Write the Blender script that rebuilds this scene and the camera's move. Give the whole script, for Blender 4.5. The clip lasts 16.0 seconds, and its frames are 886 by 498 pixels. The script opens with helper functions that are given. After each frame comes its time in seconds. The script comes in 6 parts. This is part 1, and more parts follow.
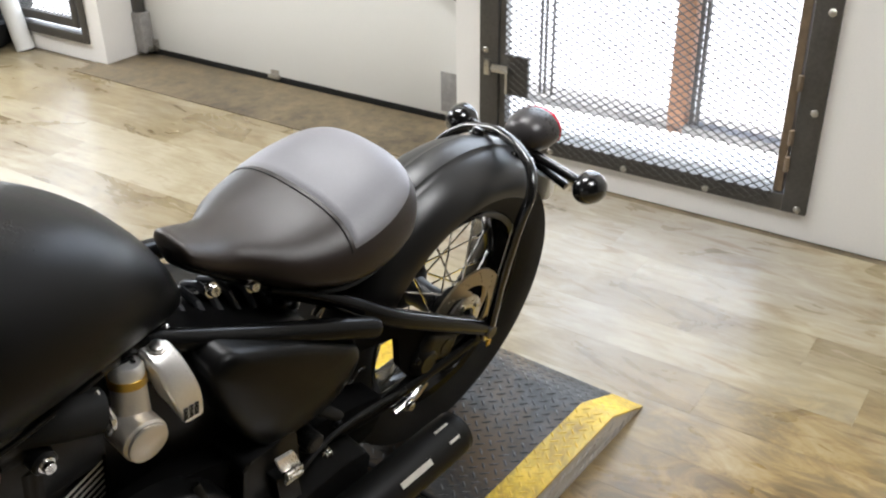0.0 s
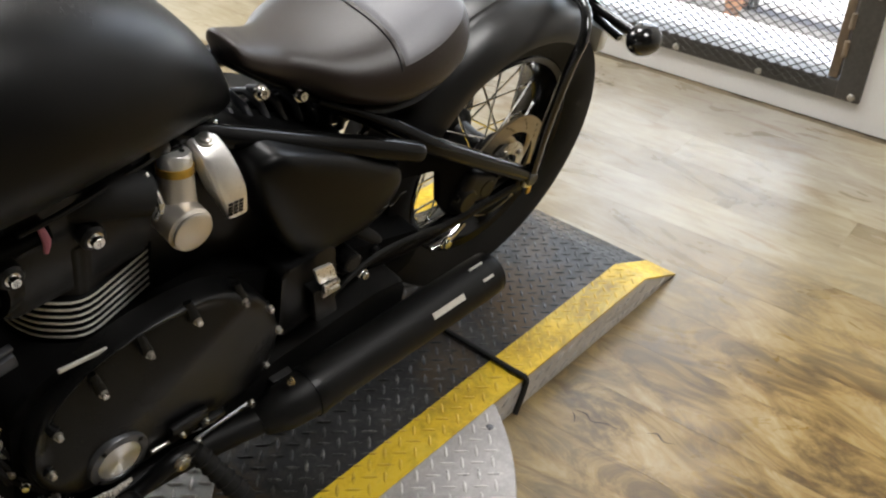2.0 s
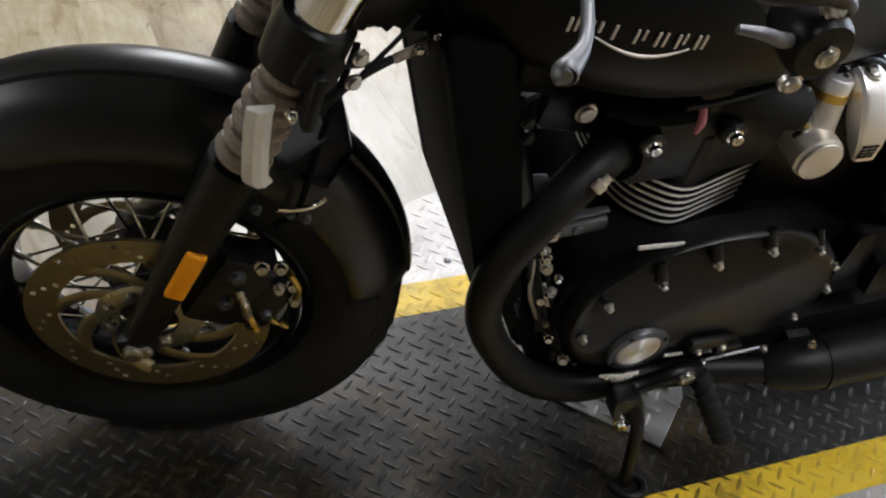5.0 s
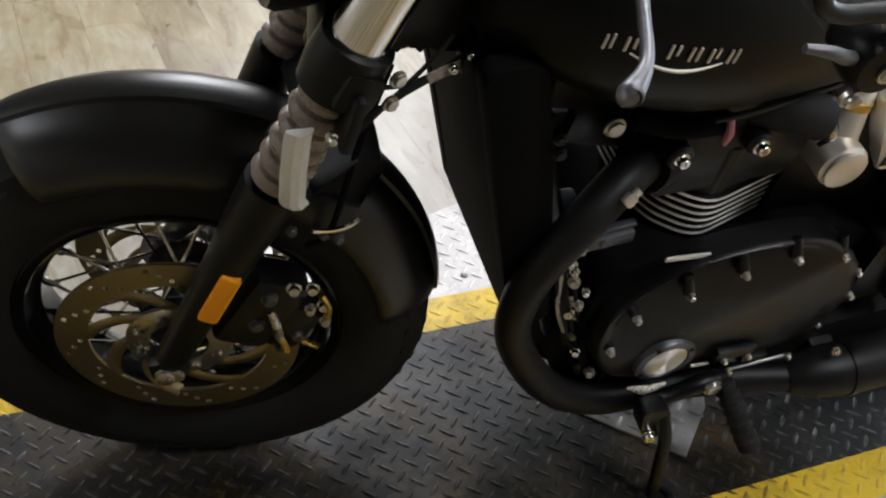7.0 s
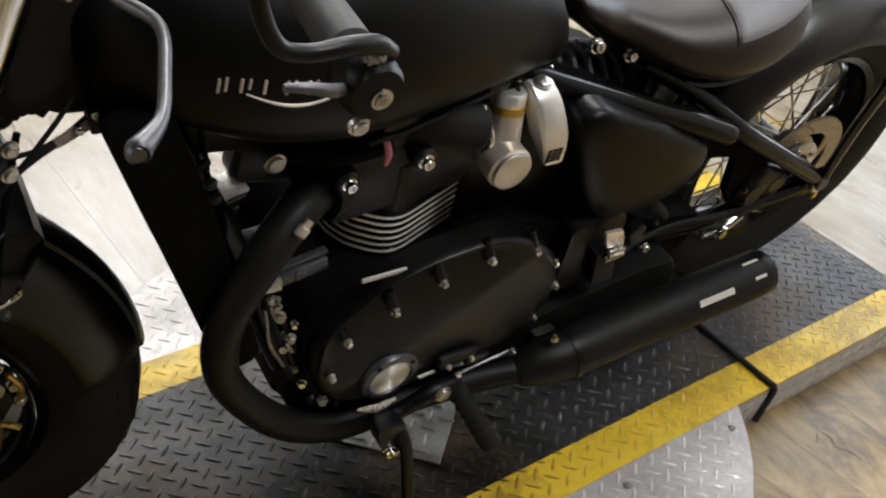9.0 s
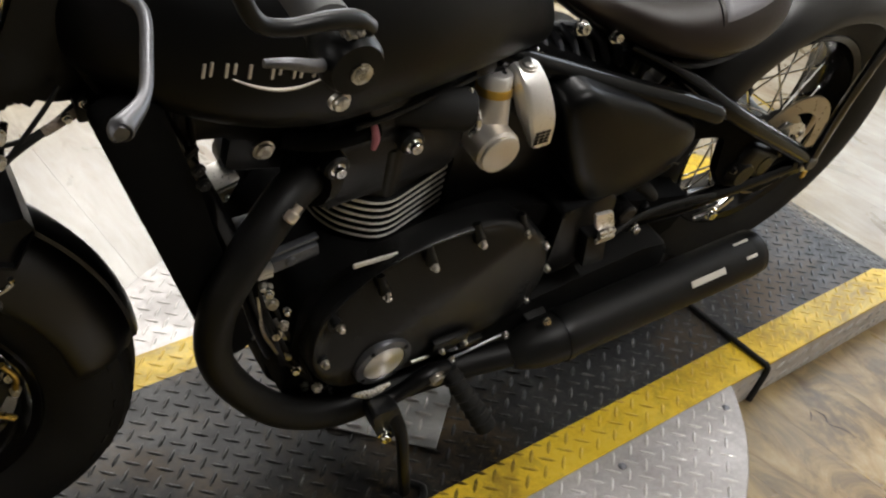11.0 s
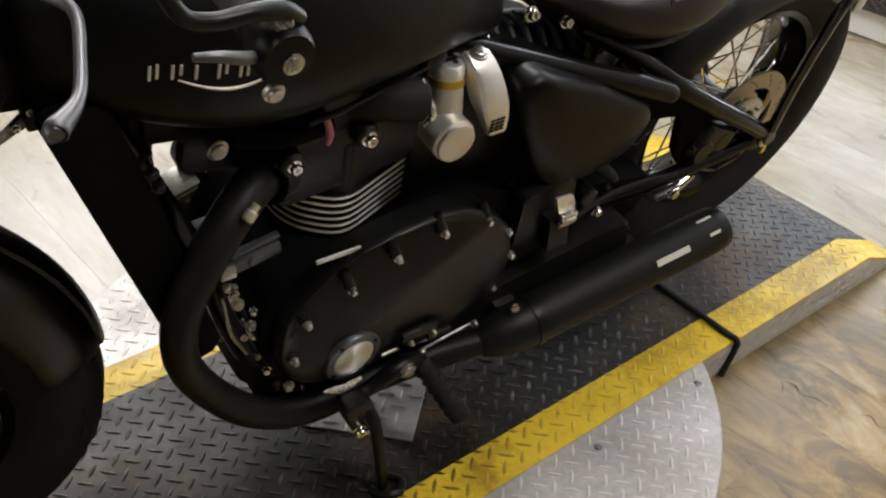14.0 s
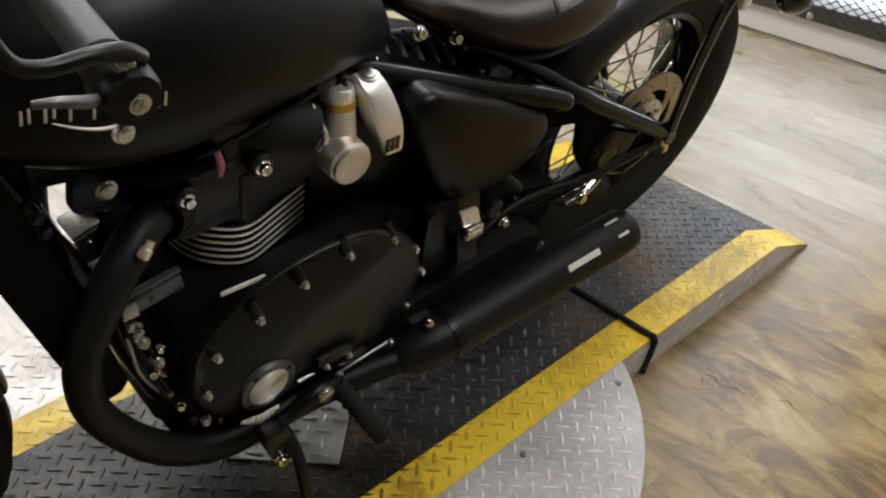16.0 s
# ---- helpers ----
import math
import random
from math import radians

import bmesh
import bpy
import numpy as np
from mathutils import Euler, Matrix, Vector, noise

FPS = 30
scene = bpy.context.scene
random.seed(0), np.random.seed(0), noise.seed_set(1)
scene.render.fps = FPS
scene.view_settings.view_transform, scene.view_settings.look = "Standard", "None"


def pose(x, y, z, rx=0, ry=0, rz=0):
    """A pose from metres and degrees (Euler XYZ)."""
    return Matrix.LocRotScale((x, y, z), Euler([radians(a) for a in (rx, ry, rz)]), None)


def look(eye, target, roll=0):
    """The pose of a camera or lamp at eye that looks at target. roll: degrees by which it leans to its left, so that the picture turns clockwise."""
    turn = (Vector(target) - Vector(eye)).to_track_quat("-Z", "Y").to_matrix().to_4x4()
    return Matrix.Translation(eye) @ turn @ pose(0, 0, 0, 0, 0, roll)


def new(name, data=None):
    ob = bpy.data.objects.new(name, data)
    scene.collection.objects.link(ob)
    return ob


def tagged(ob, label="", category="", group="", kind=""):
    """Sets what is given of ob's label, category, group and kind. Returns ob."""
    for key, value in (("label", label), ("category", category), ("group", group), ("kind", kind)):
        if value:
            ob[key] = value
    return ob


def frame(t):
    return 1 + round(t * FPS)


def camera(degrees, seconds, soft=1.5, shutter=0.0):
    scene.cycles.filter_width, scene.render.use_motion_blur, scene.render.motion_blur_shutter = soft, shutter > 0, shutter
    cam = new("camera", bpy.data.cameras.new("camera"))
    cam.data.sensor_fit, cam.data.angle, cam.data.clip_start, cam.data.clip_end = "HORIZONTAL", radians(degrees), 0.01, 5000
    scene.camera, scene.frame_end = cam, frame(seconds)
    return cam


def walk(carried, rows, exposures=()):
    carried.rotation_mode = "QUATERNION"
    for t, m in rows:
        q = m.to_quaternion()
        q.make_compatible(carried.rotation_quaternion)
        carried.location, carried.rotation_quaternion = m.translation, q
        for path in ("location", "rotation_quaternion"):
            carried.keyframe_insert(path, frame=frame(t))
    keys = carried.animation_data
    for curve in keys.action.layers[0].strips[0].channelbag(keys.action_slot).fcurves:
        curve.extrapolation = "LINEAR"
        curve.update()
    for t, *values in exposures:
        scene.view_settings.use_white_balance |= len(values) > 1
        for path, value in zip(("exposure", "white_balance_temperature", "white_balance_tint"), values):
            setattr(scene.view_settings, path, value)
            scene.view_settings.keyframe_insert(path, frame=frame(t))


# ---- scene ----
cam = camera(49.10, 16.0, soft=2.2)
# seconds, eye in metres, yaw, pitch and roll in degrees
PATH = [
    (0.0, -1.1878, -1.0824, 1.2986, -52.13, -28.97, -0.90),
    (0.5, -1.1981, -1.1035, 1.2748, -52.44, -30.33, -1.83),
    (1.0, -1.2064, -1.1131, 1.2487, -52.72, -32.06, -0.70),
    (1.5, -1.2143, -1.1137, 1.2268, -51.84, -33.30, -0.10),
    (2.0, -1.2413, -1.1090, 1.2088, -49.86, -34.87, 1.99),
    (2.5, -1.2737, -1.0923, 1.1962, -46.34, -35.61, 3.79),
    (3.0, -1.3104, -1.0710, 1.1924, -41.15, -35.86, 4.57),
    (3.5, -1.3353, -1.0405, 1.1817, -36.68, -37.25, 5.73),
    (4.0, -1.3713, -1.0177, 1.1611, -31.85, -38.14, 6.66),
    (4.5, -1.4122, -0.9815, 1.1486, -27.72, -39.04, 7.89),
    (5.0, -1.4657, -0.9465, 1.1367, -24.55, -39.98, 7.94),
    (5.2, -1.4914, -0.9331, 1.1321, -23.24, -40.16, 7.86),
    (5.7, -1.5297, -0.9111, 1.1253, -21.29, -40.57, 7.69),
    (6.2, -1.5367, -0.9095, 1.1270, -21.48, -40.34, 7.34),
    (6.7, -1.5202, -0.9210, 1.1347, -23.29, -39.70, 6.97),
    (7.3, -1.4806, -0.9415, 1.1487, -26.88, -38.72, 6.77),
    (7.5, -1.4617, -0.9483, 1.1573, -28.48, -38.28, 6.89),
    (8.0, -1.4266, -0.9653, 1.1665, -31.66, -37.58, 6.79),
    (8.5, -1.3914, -0.9903, 1.1774, -34.73, -36.14, 6.10),
    (9.0, -1.3650, -1.0089, 1.1715, -37.31, -36.78, 5.62),
    (11.5, -1.3648, -1.0255, 1.1619, -37.90, -37.28, 4.29),
    (12.0, -1.3604, -1.0284, 1.1566, -38.62, -37.56, 4.26),
    (12.5, -1.3632, -1.0294, 1.1559, -38.44, -37.97, 4.20),
    (13.0, -1.3601, -1.0364, 1.1580, -38.39, -37.89, 3.72),
    (13.5, -1.3578, -1.0384, 1.1633, -38.54, -37.27, 2.94),
    (14.0, -1.3534, -1.0463, 1.1644, -39.06, -37.20, 2.34),
    (14.5, -1.3479, -1.0565, 1.1657, -39.94, -37.32, 2.35),
    (15.0, -1.3480, -1.0644, 1.1710, -40.18, -36.76, 2.16),
    (15.5, -1.3328, -1.0749, 1.1769, -41.76, -36.20, 1.41),
    (16.0, -1.3193, -1.0796, 1.1732, -43.31, -36.21, 0.60),
]
walk(cam, [(t, pose(x, y, z, 90 + pitch, 0, yaw) @ pose(0, 0, 0, 0, 0, roll)) for t, x, y, z, yaw, pitch, roll in PATH],
     [(0.0, 1.2, 6250, 10), (1.5, 1.18, 6400, 10), (3.0, 1.09, 6500, 10), (4.0, 1.15, 6350, 10), (5.0, 1.22, 6100, 10), (7.5, 1.22, 6050, 10), (9.0, 1.12, 6350, 10), (11.5, 1.1, 6550, 10), (13.5, 1.1, 6550, 10), (15.0, 1.02, 6500, 10), (16.0, 1.0, 6450, 10)])

# ---- world, daylight and lamps ----
world = bpy.data.worlds.new("sky_world")
world.use_nodes = True
scene.world = world
wt = world.node_tree
sky = wt.nodes.new("ShaderNodeTexSky")
sky.sky_type, sky.sun_disc = 'NISHITA', False
sky.sun_elevation, sky.sun_rotation = radians(58), radians(163)
wt.links.new(sky.outputs[0], wt.nodes["Background"].inputs[0])
wt.nodes["Background"].inputs[1].default_value = 0.15

sun = new("sun", bpy.data.lights.new("sun", 'SUN'))
sun.data.energy, sun.data.angle, sun.data.color = 4.5, radians(0.5), (1.0, 0.96, 0.9)
sun.matrix_world = look((0, 0, 10), (0.032, -0.5, 9.15))


def area_lamp(name, eye, target, sx, sy, watts, colour):
    d = bpy.data.lights.new(name, 'AREA')
    d.shape, d.size, d.size_y, d.energy, d.color = 'RECTANGLE', sx, sy, watts, colour
    ob = new(name, d)
    ob.matrix_world = look(eye, target)
    return ob


# ---- materials ----
def material(name):
    m = bpy.data.materials.new(name)
    m.use_nodes = True
    nt = m.node_tree
    return m, nt, nt.nodes["Principled BSDF"]


def node(nt, kind, **inputs):
    n = nt.nodes.new(kind)
    for k, v in inputs.items():
        n.inputs[k.replace("_", " ")].default_value = v
    return n


def ramp(nt, fac, stops):
    r = nt.nodes.new("ShaderNodeValToRGB")
    el = r.color_ramp.elements
    el[0].position, el[0].color = stops[0][0], (*stops[0][1], 1)
    el[1].position, el[1].color = stops[-1][0], (*stops[-1][1], 1)
    for p, c in stops[1:-1]:
        e = el.new(p)
        e.color = (*c, 1)
    nt.links.new(fac, r.inputs[0])
    return r.outputs[0]


def coords(nt, scale=(1, 1, 1), shift=None):
    tc = nt.nodes.new("ShaderNodeTexCoord")
    mp = nt.nodes.new("ShaderNodeMapping")
    mp.inputs["Scale"].default_value = scale
    nt.links.new(tc.outputs["Object"], mp.inputs[0])
    if shift:
        oi = nt.nodes.new("ShaderNodeObjectInfo")
        mul = nt.nodes.new("ShaderNodeVectorMath")
        mul.operation = 'SCALE'
        mul.inputs[0].default_value = shift
        nt.links.new(oi.outputs["Random"], mul.inputs["Scale"])
        nt.links.new(mul.outputs[0], mp.inputs["Location"])
    return mp.outputs[0]


def bump(nt, bsdf, height, strength, distance):
    b = node(nt, "ShaderNodeBump", Strength=strength, Distance=distance)
    nt.links.new(height, b.inputs["Height"])
    nt.links.new(b.outputs[0], bsdf.inputs["Normal"])


def plain(name, colour, rough=0.5, metal=0.0, vary=0.25, grain=60.0, relief=0.0, coat=0.0, spec=0.5, big=6.0, rvary=0.12):
    """A surface with tone that varies at two scales, uneven gloss and fine relief."""
    m, nt, b = material(name)
    vec = coords(nt)
    n1 = node(nt, "ShaderNodeTexNoise", Scale=big, Detail=5.0, Roughness=0.6)
    n2 = node(nt, "ShaderNodeTexNoise", Scale=grain, Detail=4.0, Roughness=0.7)
    for n in (n1, n2):
        nt.links.new(vec, n.inputs["Vector"])
    mix = nt.nodes.new("ShaderNodeMath")
    mix.operation = 'MULTIPLY_ADD'
    mix.inputs[1].default_value = 0.5
    half = nt.nodes.new("ShaderNodeMath")
    half.operation = 'MULTIPLY'
    half.inputs[1].default_value = 0.5
    nt.links.new(n2.outputs[0], half.inputs[0])
    nt.links.new(n1.outputs[0], mix.inputs[0])
    nt.links.new(half.outputs[0], mix.inputs[2])
    lo = tuple(c * (1 - vary) for c in colour)
    hi = tuple(min(1, c * (1 + vary)) for c in colour)
    nt.links.new(ramp(nt, mix.outputs[0], [(0.3, lo), (0.7, hi)]), b.inputs["Base Color"])
    mr = node(nt, "ShaderNodeMapRange")
    mr.inputs["From Min"].default_value, mr.inputs["From Max"].default_value = 0.3, 0.7
    mr.inputs["To Min"].default_value, mr.inputs["To Max"].default_value = max(0.02, rough - rvary), min(1, rough + rvary)
    nt.links.new(mix.outputs[0], mr.inputs[0])
    nt.links.new(mr.outputs[0], b.inputs["Roughness"])
    b.inputs["Metallic"].default_value = metal
    b.inputs["Specular IOR Level"].default_value = spec
    b.inputs["Coat Weight"].default_value = coat
    if relief:
        bump(nt, b, n2.outputs[0], 0.5, relief)
    return m


def wood_planks():
    """Worn oak-look vinyl: gold and grey clouds, painted grey sheen, brown swirls and dark streaks along each plank."""
    m, nt, b = material("oak_plank")
    long_v = coords(nt, (4.6, 1.0, 1.0), (17.0, 9.0, 5.0))
    cloud_v = coords(nt, (2.2, 1.0, 1.0), (7.0, 3.0, 2.0))
    tc = nt.nodes.new("ShaderNodeNewGeometry")
    grain = node(nt, "ShaderNodeTexNoise", Scale=5.2, Detail=9.0, Roughness=0.66, Distortion=1.3)
    streak = node(nt, "ShaderNodeTexNoise", Scale=2.3, Detail=7.0, Roughness=0.62, Distortion=2.6)
    cloud = node(nt, "ShaderNodeTexNoise", Scale=2.6, Detail=5.0, Roughness=0.6, Distortion=1.0)
    wide = node(nt, "ShaderNodeTexNoise", Scale=1.1, Detail=4.0, Roughness=0.55)
    for n, v in ((grain, long_v), (streak, long_v), (cloud, cloud_v), (wide, tc.outputs["Position"])):
        nt.links.new(v, n.inputs["Vector"])
    oi = nt.nodes.new("ShaderNodeObjectInfo")
    tone = node(nt, "ShaderNodeMath")
    tone.operation = 'MULTIPLY_ADD'
    tone.inputs[1].default_value = 0.19
    nt.links.new(oi.outputs["Random"], tone.inputs[0])
    mixn = nt.nodes.new("ShaderNodeMix")
    mixn.inputs[0].default_value = 0.55
    nt.links.new(grain.outputs[0], mixn.inputs["A"])
    nt.links.new(cloud.outputs[0], mixn.inputs["B"])
    nt.links.new(mixn.outputs[0], tone.inputs[2])
    gold = ramp(nt, tone.outputs[0], [(0.40, (0.150, 0.110, 0.055)), (0.535, (0.245, 0.195, 0.108)), (0.65, (0.315, 0.265, 0.165)), (0.77, (0.40, 0.355, 0.25))])
    grey = ramp(nt, tone.outputs[0], [(0.40, (0.185, 0.155, 0.115)), (0.565, (0.270, 0.240, 0.196)), (0.73, (0.36, 0.335, 0.29))])
    pick = nt.nodes.new("ShaderNodeMix")
    pick.data_type = 'RGBA'
    # the door's reflection and the bright sheen behind the stand are painted grey
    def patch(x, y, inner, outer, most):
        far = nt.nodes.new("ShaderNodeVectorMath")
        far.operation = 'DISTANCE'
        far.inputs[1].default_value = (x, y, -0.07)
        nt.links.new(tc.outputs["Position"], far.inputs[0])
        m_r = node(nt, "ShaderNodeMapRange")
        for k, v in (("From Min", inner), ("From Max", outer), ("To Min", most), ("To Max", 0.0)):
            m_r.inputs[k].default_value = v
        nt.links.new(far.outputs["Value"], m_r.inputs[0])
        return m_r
    # worn and behind hold the painted sheen; scuffed holds the browner boards
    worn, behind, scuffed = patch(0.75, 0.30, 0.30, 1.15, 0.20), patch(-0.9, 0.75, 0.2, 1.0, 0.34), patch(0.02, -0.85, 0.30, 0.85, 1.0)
    floor_sheen = nt.nodes.new("ShaderNodeMath")
    floor_sheen.operation = 'MAXIMUM'
    nt.links.new(worn.outputs[0], floor_sheen.inputs[0])
    nt.links.new(behind.outputs[0], floor_sheen.inputs[1])
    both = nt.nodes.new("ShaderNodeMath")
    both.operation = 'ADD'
    nt.links.new(floor_sheen.outputs[0], both.inputs[0])
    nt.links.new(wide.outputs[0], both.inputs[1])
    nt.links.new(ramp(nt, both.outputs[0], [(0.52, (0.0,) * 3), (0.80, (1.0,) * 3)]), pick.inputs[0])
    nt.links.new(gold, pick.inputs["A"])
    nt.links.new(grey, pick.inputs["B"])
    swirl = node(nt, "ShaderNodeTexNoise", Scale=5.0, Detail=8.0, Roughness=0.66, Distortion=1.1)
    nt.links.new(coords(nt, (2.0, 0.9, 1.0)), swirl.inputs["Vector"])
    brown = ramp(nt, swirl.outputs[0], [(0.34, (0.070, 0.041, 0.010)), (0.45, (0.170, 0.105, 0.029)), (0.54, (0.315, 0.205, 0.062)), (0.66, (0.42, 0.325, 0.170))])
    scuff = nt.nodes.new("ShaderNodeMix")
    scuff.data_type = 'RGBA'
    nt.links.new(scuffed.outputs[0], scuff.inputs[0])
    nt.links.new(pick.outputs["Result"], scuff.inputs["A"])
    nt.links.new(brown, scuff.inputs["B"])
    dark = nt.nodes.new("ShaderNodeMix")
    dark.data_type, dark.blend_type = 'RGBA', 'MULTIPLY'
    dark.inputs[0].default_value = 1.0
    nt.links.new(scuff.outputs["Result"], dark.inputs["A"])
    nt.links.new(ramp(nt, streak.outputs[0], [(0.33, (0.74, 0.66, 0.58)), (0.45, (1.0, 1.0, 1.0))]), dark.inputs["B"])
    nt.links.new(dark.outputs["Result"], b.inputs["Base Color"])
    nt.links.new(ramp(nt, cloud.outputs[0], [(0.3, (0.24,) * 3), (0.7, (0.40,) * 3)]), b.inputs["Roughness"])
    b.inputs["Specular IOR Level"].default_value = 0.5
    bump(nt, b, grain.outputs[0], 0.15, 0.0015)
    return m


# rusty, oily stains, with the bike's shade put into the same dark colour
STAINS_AND_SHADE = ((-0.69, -0.26, 0.12, 0.9), (-0.86, -0.25, 0.12, 0.9), (-1.04, -0.22, 0.13, 0.9), (-1.24, -0.18, 0.16, 0.92), (-1.44, -0.17, 0.20, 0.95), (-1.72, -0.18, 0.20, 0.9))


def stained(nt, vec, colour, dark_patches):
    """Dried, rusty, oily stains and painted-in shade with ragged edges over a colour; returns the colour and how much
    of it is covered.
    """
    ragged = node(nt, "ShaderNodeTexNoise", Scale=3.3, Detail=9.0, Roughness=0.7, Distortion=0.6)
    fine = node(nt, "ShaderNodeTexNoise", Scale=90.0, Detail=4.0, Roughness=0.7)
    patchy = node(nt, "ShaderNodeTexNoise", Scale=16.0, Detail=6.0, Roughness=0.7)
    for n in (ragged, fine, patchy):
        nt.links.new(vec, n.inputs["Vector"])
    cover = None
    for x, y, size, most in dark_patches:
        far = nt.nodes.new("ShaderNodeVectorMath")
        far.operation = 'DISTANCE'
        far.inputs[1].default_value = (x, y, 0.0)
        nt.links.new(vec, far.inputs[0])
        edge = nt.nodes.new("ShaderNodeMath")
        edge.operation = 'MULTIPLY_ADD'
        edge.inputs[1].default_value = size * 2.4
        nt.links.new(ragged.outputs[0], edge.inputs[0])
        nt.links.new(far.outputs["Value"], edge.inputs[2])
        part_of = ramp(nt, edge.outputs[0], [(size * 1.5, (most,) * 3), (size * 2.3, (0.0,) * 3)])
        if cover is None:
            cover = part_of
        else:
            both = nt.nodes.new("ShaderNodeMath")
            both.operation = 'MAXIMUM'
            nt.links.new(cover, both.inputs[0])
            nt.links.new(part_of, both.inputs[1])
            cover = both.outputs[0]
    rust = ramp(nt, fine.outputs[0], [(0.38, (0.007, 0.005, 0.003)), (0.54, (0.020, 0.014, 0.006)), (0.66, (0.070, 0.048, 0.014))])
    oily_shade = nt.nodes.new("ShaderNodeMix")
    oily_shade.data_type = 'RGBA'
    nt.links.new(ramp(nt, patchy.outputs[0], [(0.47, (0.0,) * 3), (0.60, (1.0,) * 3)]), oily_shade.inputs[0])
    oily_shade.inputs["A"].default_value = (0.006, 0.0052, 0.0042, 1)
    nt.links.new(rust, oily_shade.inputs["B"])
    patched = nt.nodes.new("ShaderNodeMix")
    patched.data_type = 'RGBA'
    nt.links.new(cover, patched.inputs[0])
    nt.links.new(colour, patched.inputs["A"])
    nt.links.new(oily_shade.outputs["Result"], patched.inputs["B"])
    return patched.outputs["Result"], cover


def dulled(nt, bsdf, cover, clean, dirty):
    """Less gloss where the stains and the painted shade lie."""
    m_r = node(nt, "ShaderNodeMapRange")
    m_r.inputs["To Min"].default_value, m_r.inputs["To Max"].default_value = clean, dirty
    nt.links.new(cover, m_r.inputs[0])
    nt.links.new(m_r.outputs[0], bsdf.inputs["Specular IOR Level"])


def tread_paint(name, lo, hi, rough, metal, wear, dirt=0.0, spec=0.5, dark_patches=()):
    """Painted or bare tread plate with scuffed metal showing in spots."""
    m, nt, b = material(name)
    vec = coords(nt)
    n1 = node(nt, "ShaderNodeTexNoise", Scale=7.0, Detail=8.0, Roughness=0.65)
    n2 = node(nt, "ShaderNodeTexNoise", Scale=90.0, Detail=4.0, Roughness=0.7)
    nt.links.new(vec, n1.inputs["Vector"])
    nt.links.new(vec, n2.inputs["Vector"])
    mixn = nt.nodes.new("ShaderNodeMix")
    mixn.inputs[0].default_value = 0.35
    nt.links.new(n1.outputs[0], mixn.inputs["A"])
    nt.links.new(n2.outputs[0], mixn.inputs["B"])
    n3 = node(nt, "ShaderNodeTexNoise", Scale=3.3, Detail=9.0, Roughness=0.7, Distortion=0.6)
    nt.links.new(vec, n3.inputs["Vector"])
    soil = nt.nodes.new("ShaderNodeMix")
    soil.data_type = 'RGBA'
    nt.links.new(ramp(nt, n3.outputs[0], [(0.46, (0.0,) * 3), (0.60, (dirt,) * 3)]), soil.inputs[0])
    nt.links.new(ramp(nt, mixn.outputs[0], [(0.35, lo), (0.52, hi), (0.66, wear)]), soil.inputs["A"])
    soil.inputs["B"].default_value = (0.085, 0.050, 0.015, 1)
    colour = soil.outputs["Result"]
    if dark_patches:
        colour, cover = stained(nt, vec, colour, dark_patches)
    nt.links.new(colour, b.inputs["Base Color"])
    nt.links.new(ramp(nt, mixn.outputs[0], [(0.35, (rough + 0.15,) * 3), (0.65, (max(0.1, rough - 0.12),) * 3)]), b.inputs["Roughness"])
    b.inputs["Metallic"].default_value = metal
    b.inputs["Specular IOR Level"].default_value = spec
    if dark_patches:
        dulled(nt, b, cover, spec, 0.10)
    bump(nt, b, n2.outputs[0], 0.3, 0.0006)
    return m


def striped_tread():
    """The raised bars of the platform: black, painted yellow along both edges with the deck."""
    m, nt, b = material("striped_tread_paint")
    tc = nt.nodes.new("ShaderNodeTexCoord")
    sep = nt.nodes.new("ShaderNodeSeparateXYZ")
    nt.links.new(tc.outputs["Object"], sep.inputs[0])
    mid = nt.nodes.new("ShaderNodeMath")
    mid.operation = 'ADD'
    mid.inputs[1].default_value = 0.080
    nt.links.new(sep.outputs["Y"], mid.inputs[0])
    side = nt.nodes.new("ShaderNodeMath")
    side.operation = 'ABSOLUTE'
    nt.links.new(mid.outputs[0], side.inputs[0])
    edge = nt.nodes.new("ShaderNodeMath")
    edge.operation = 'GREATER_THAN'
    edge.inputs[1].default_value = 0.216
    nt.links.new(side.outputs[0], edge.inputs[0])
    n = node(nt, "ShaderNodeTexNoise", Scale=40.0, Detail=6.0, Roughness=0.7)
    nt.links.new(tc.outputs["Object"], n.inputs["Vector"])
    pick = nt.nodes.new("ShaderNodeMix")
    pick.data_type = 'RGBA'
    nt.links.new(edge.outputs[0], pick.inputs[0])
    nt.links.new(ramp(nt, n.outputs[0], [(0.38, (0.012, 0.012, 0.011)), (0.52, (0.040, 0.039, 0.036)), (0.68, (0.16, 0.155, 0.14))]), pick.inputs["A"])
    nt.links.new(ramp(nt, n.outputs[0], [(0.30, (0.30, 0.18, 0.02)), (0.42, (0.58, 0.37, 0.018)), (0.7, (0.75, 0.50, 0.025))]), pick.inputs["B"])
    bars, cover = stained(nt, tc.outputs["Object"], pick.outputs["Result"], STAINS_AND_SHADE)
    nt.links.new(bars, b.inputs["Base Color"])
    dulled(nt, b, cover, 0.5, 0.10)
    nt.links.new(ramp(nt, n.outputs[0], [(0.35, (0.50,) * 3), (0.7, (0.33,) * 3)]), b.inputs["Roughness"])
    return m


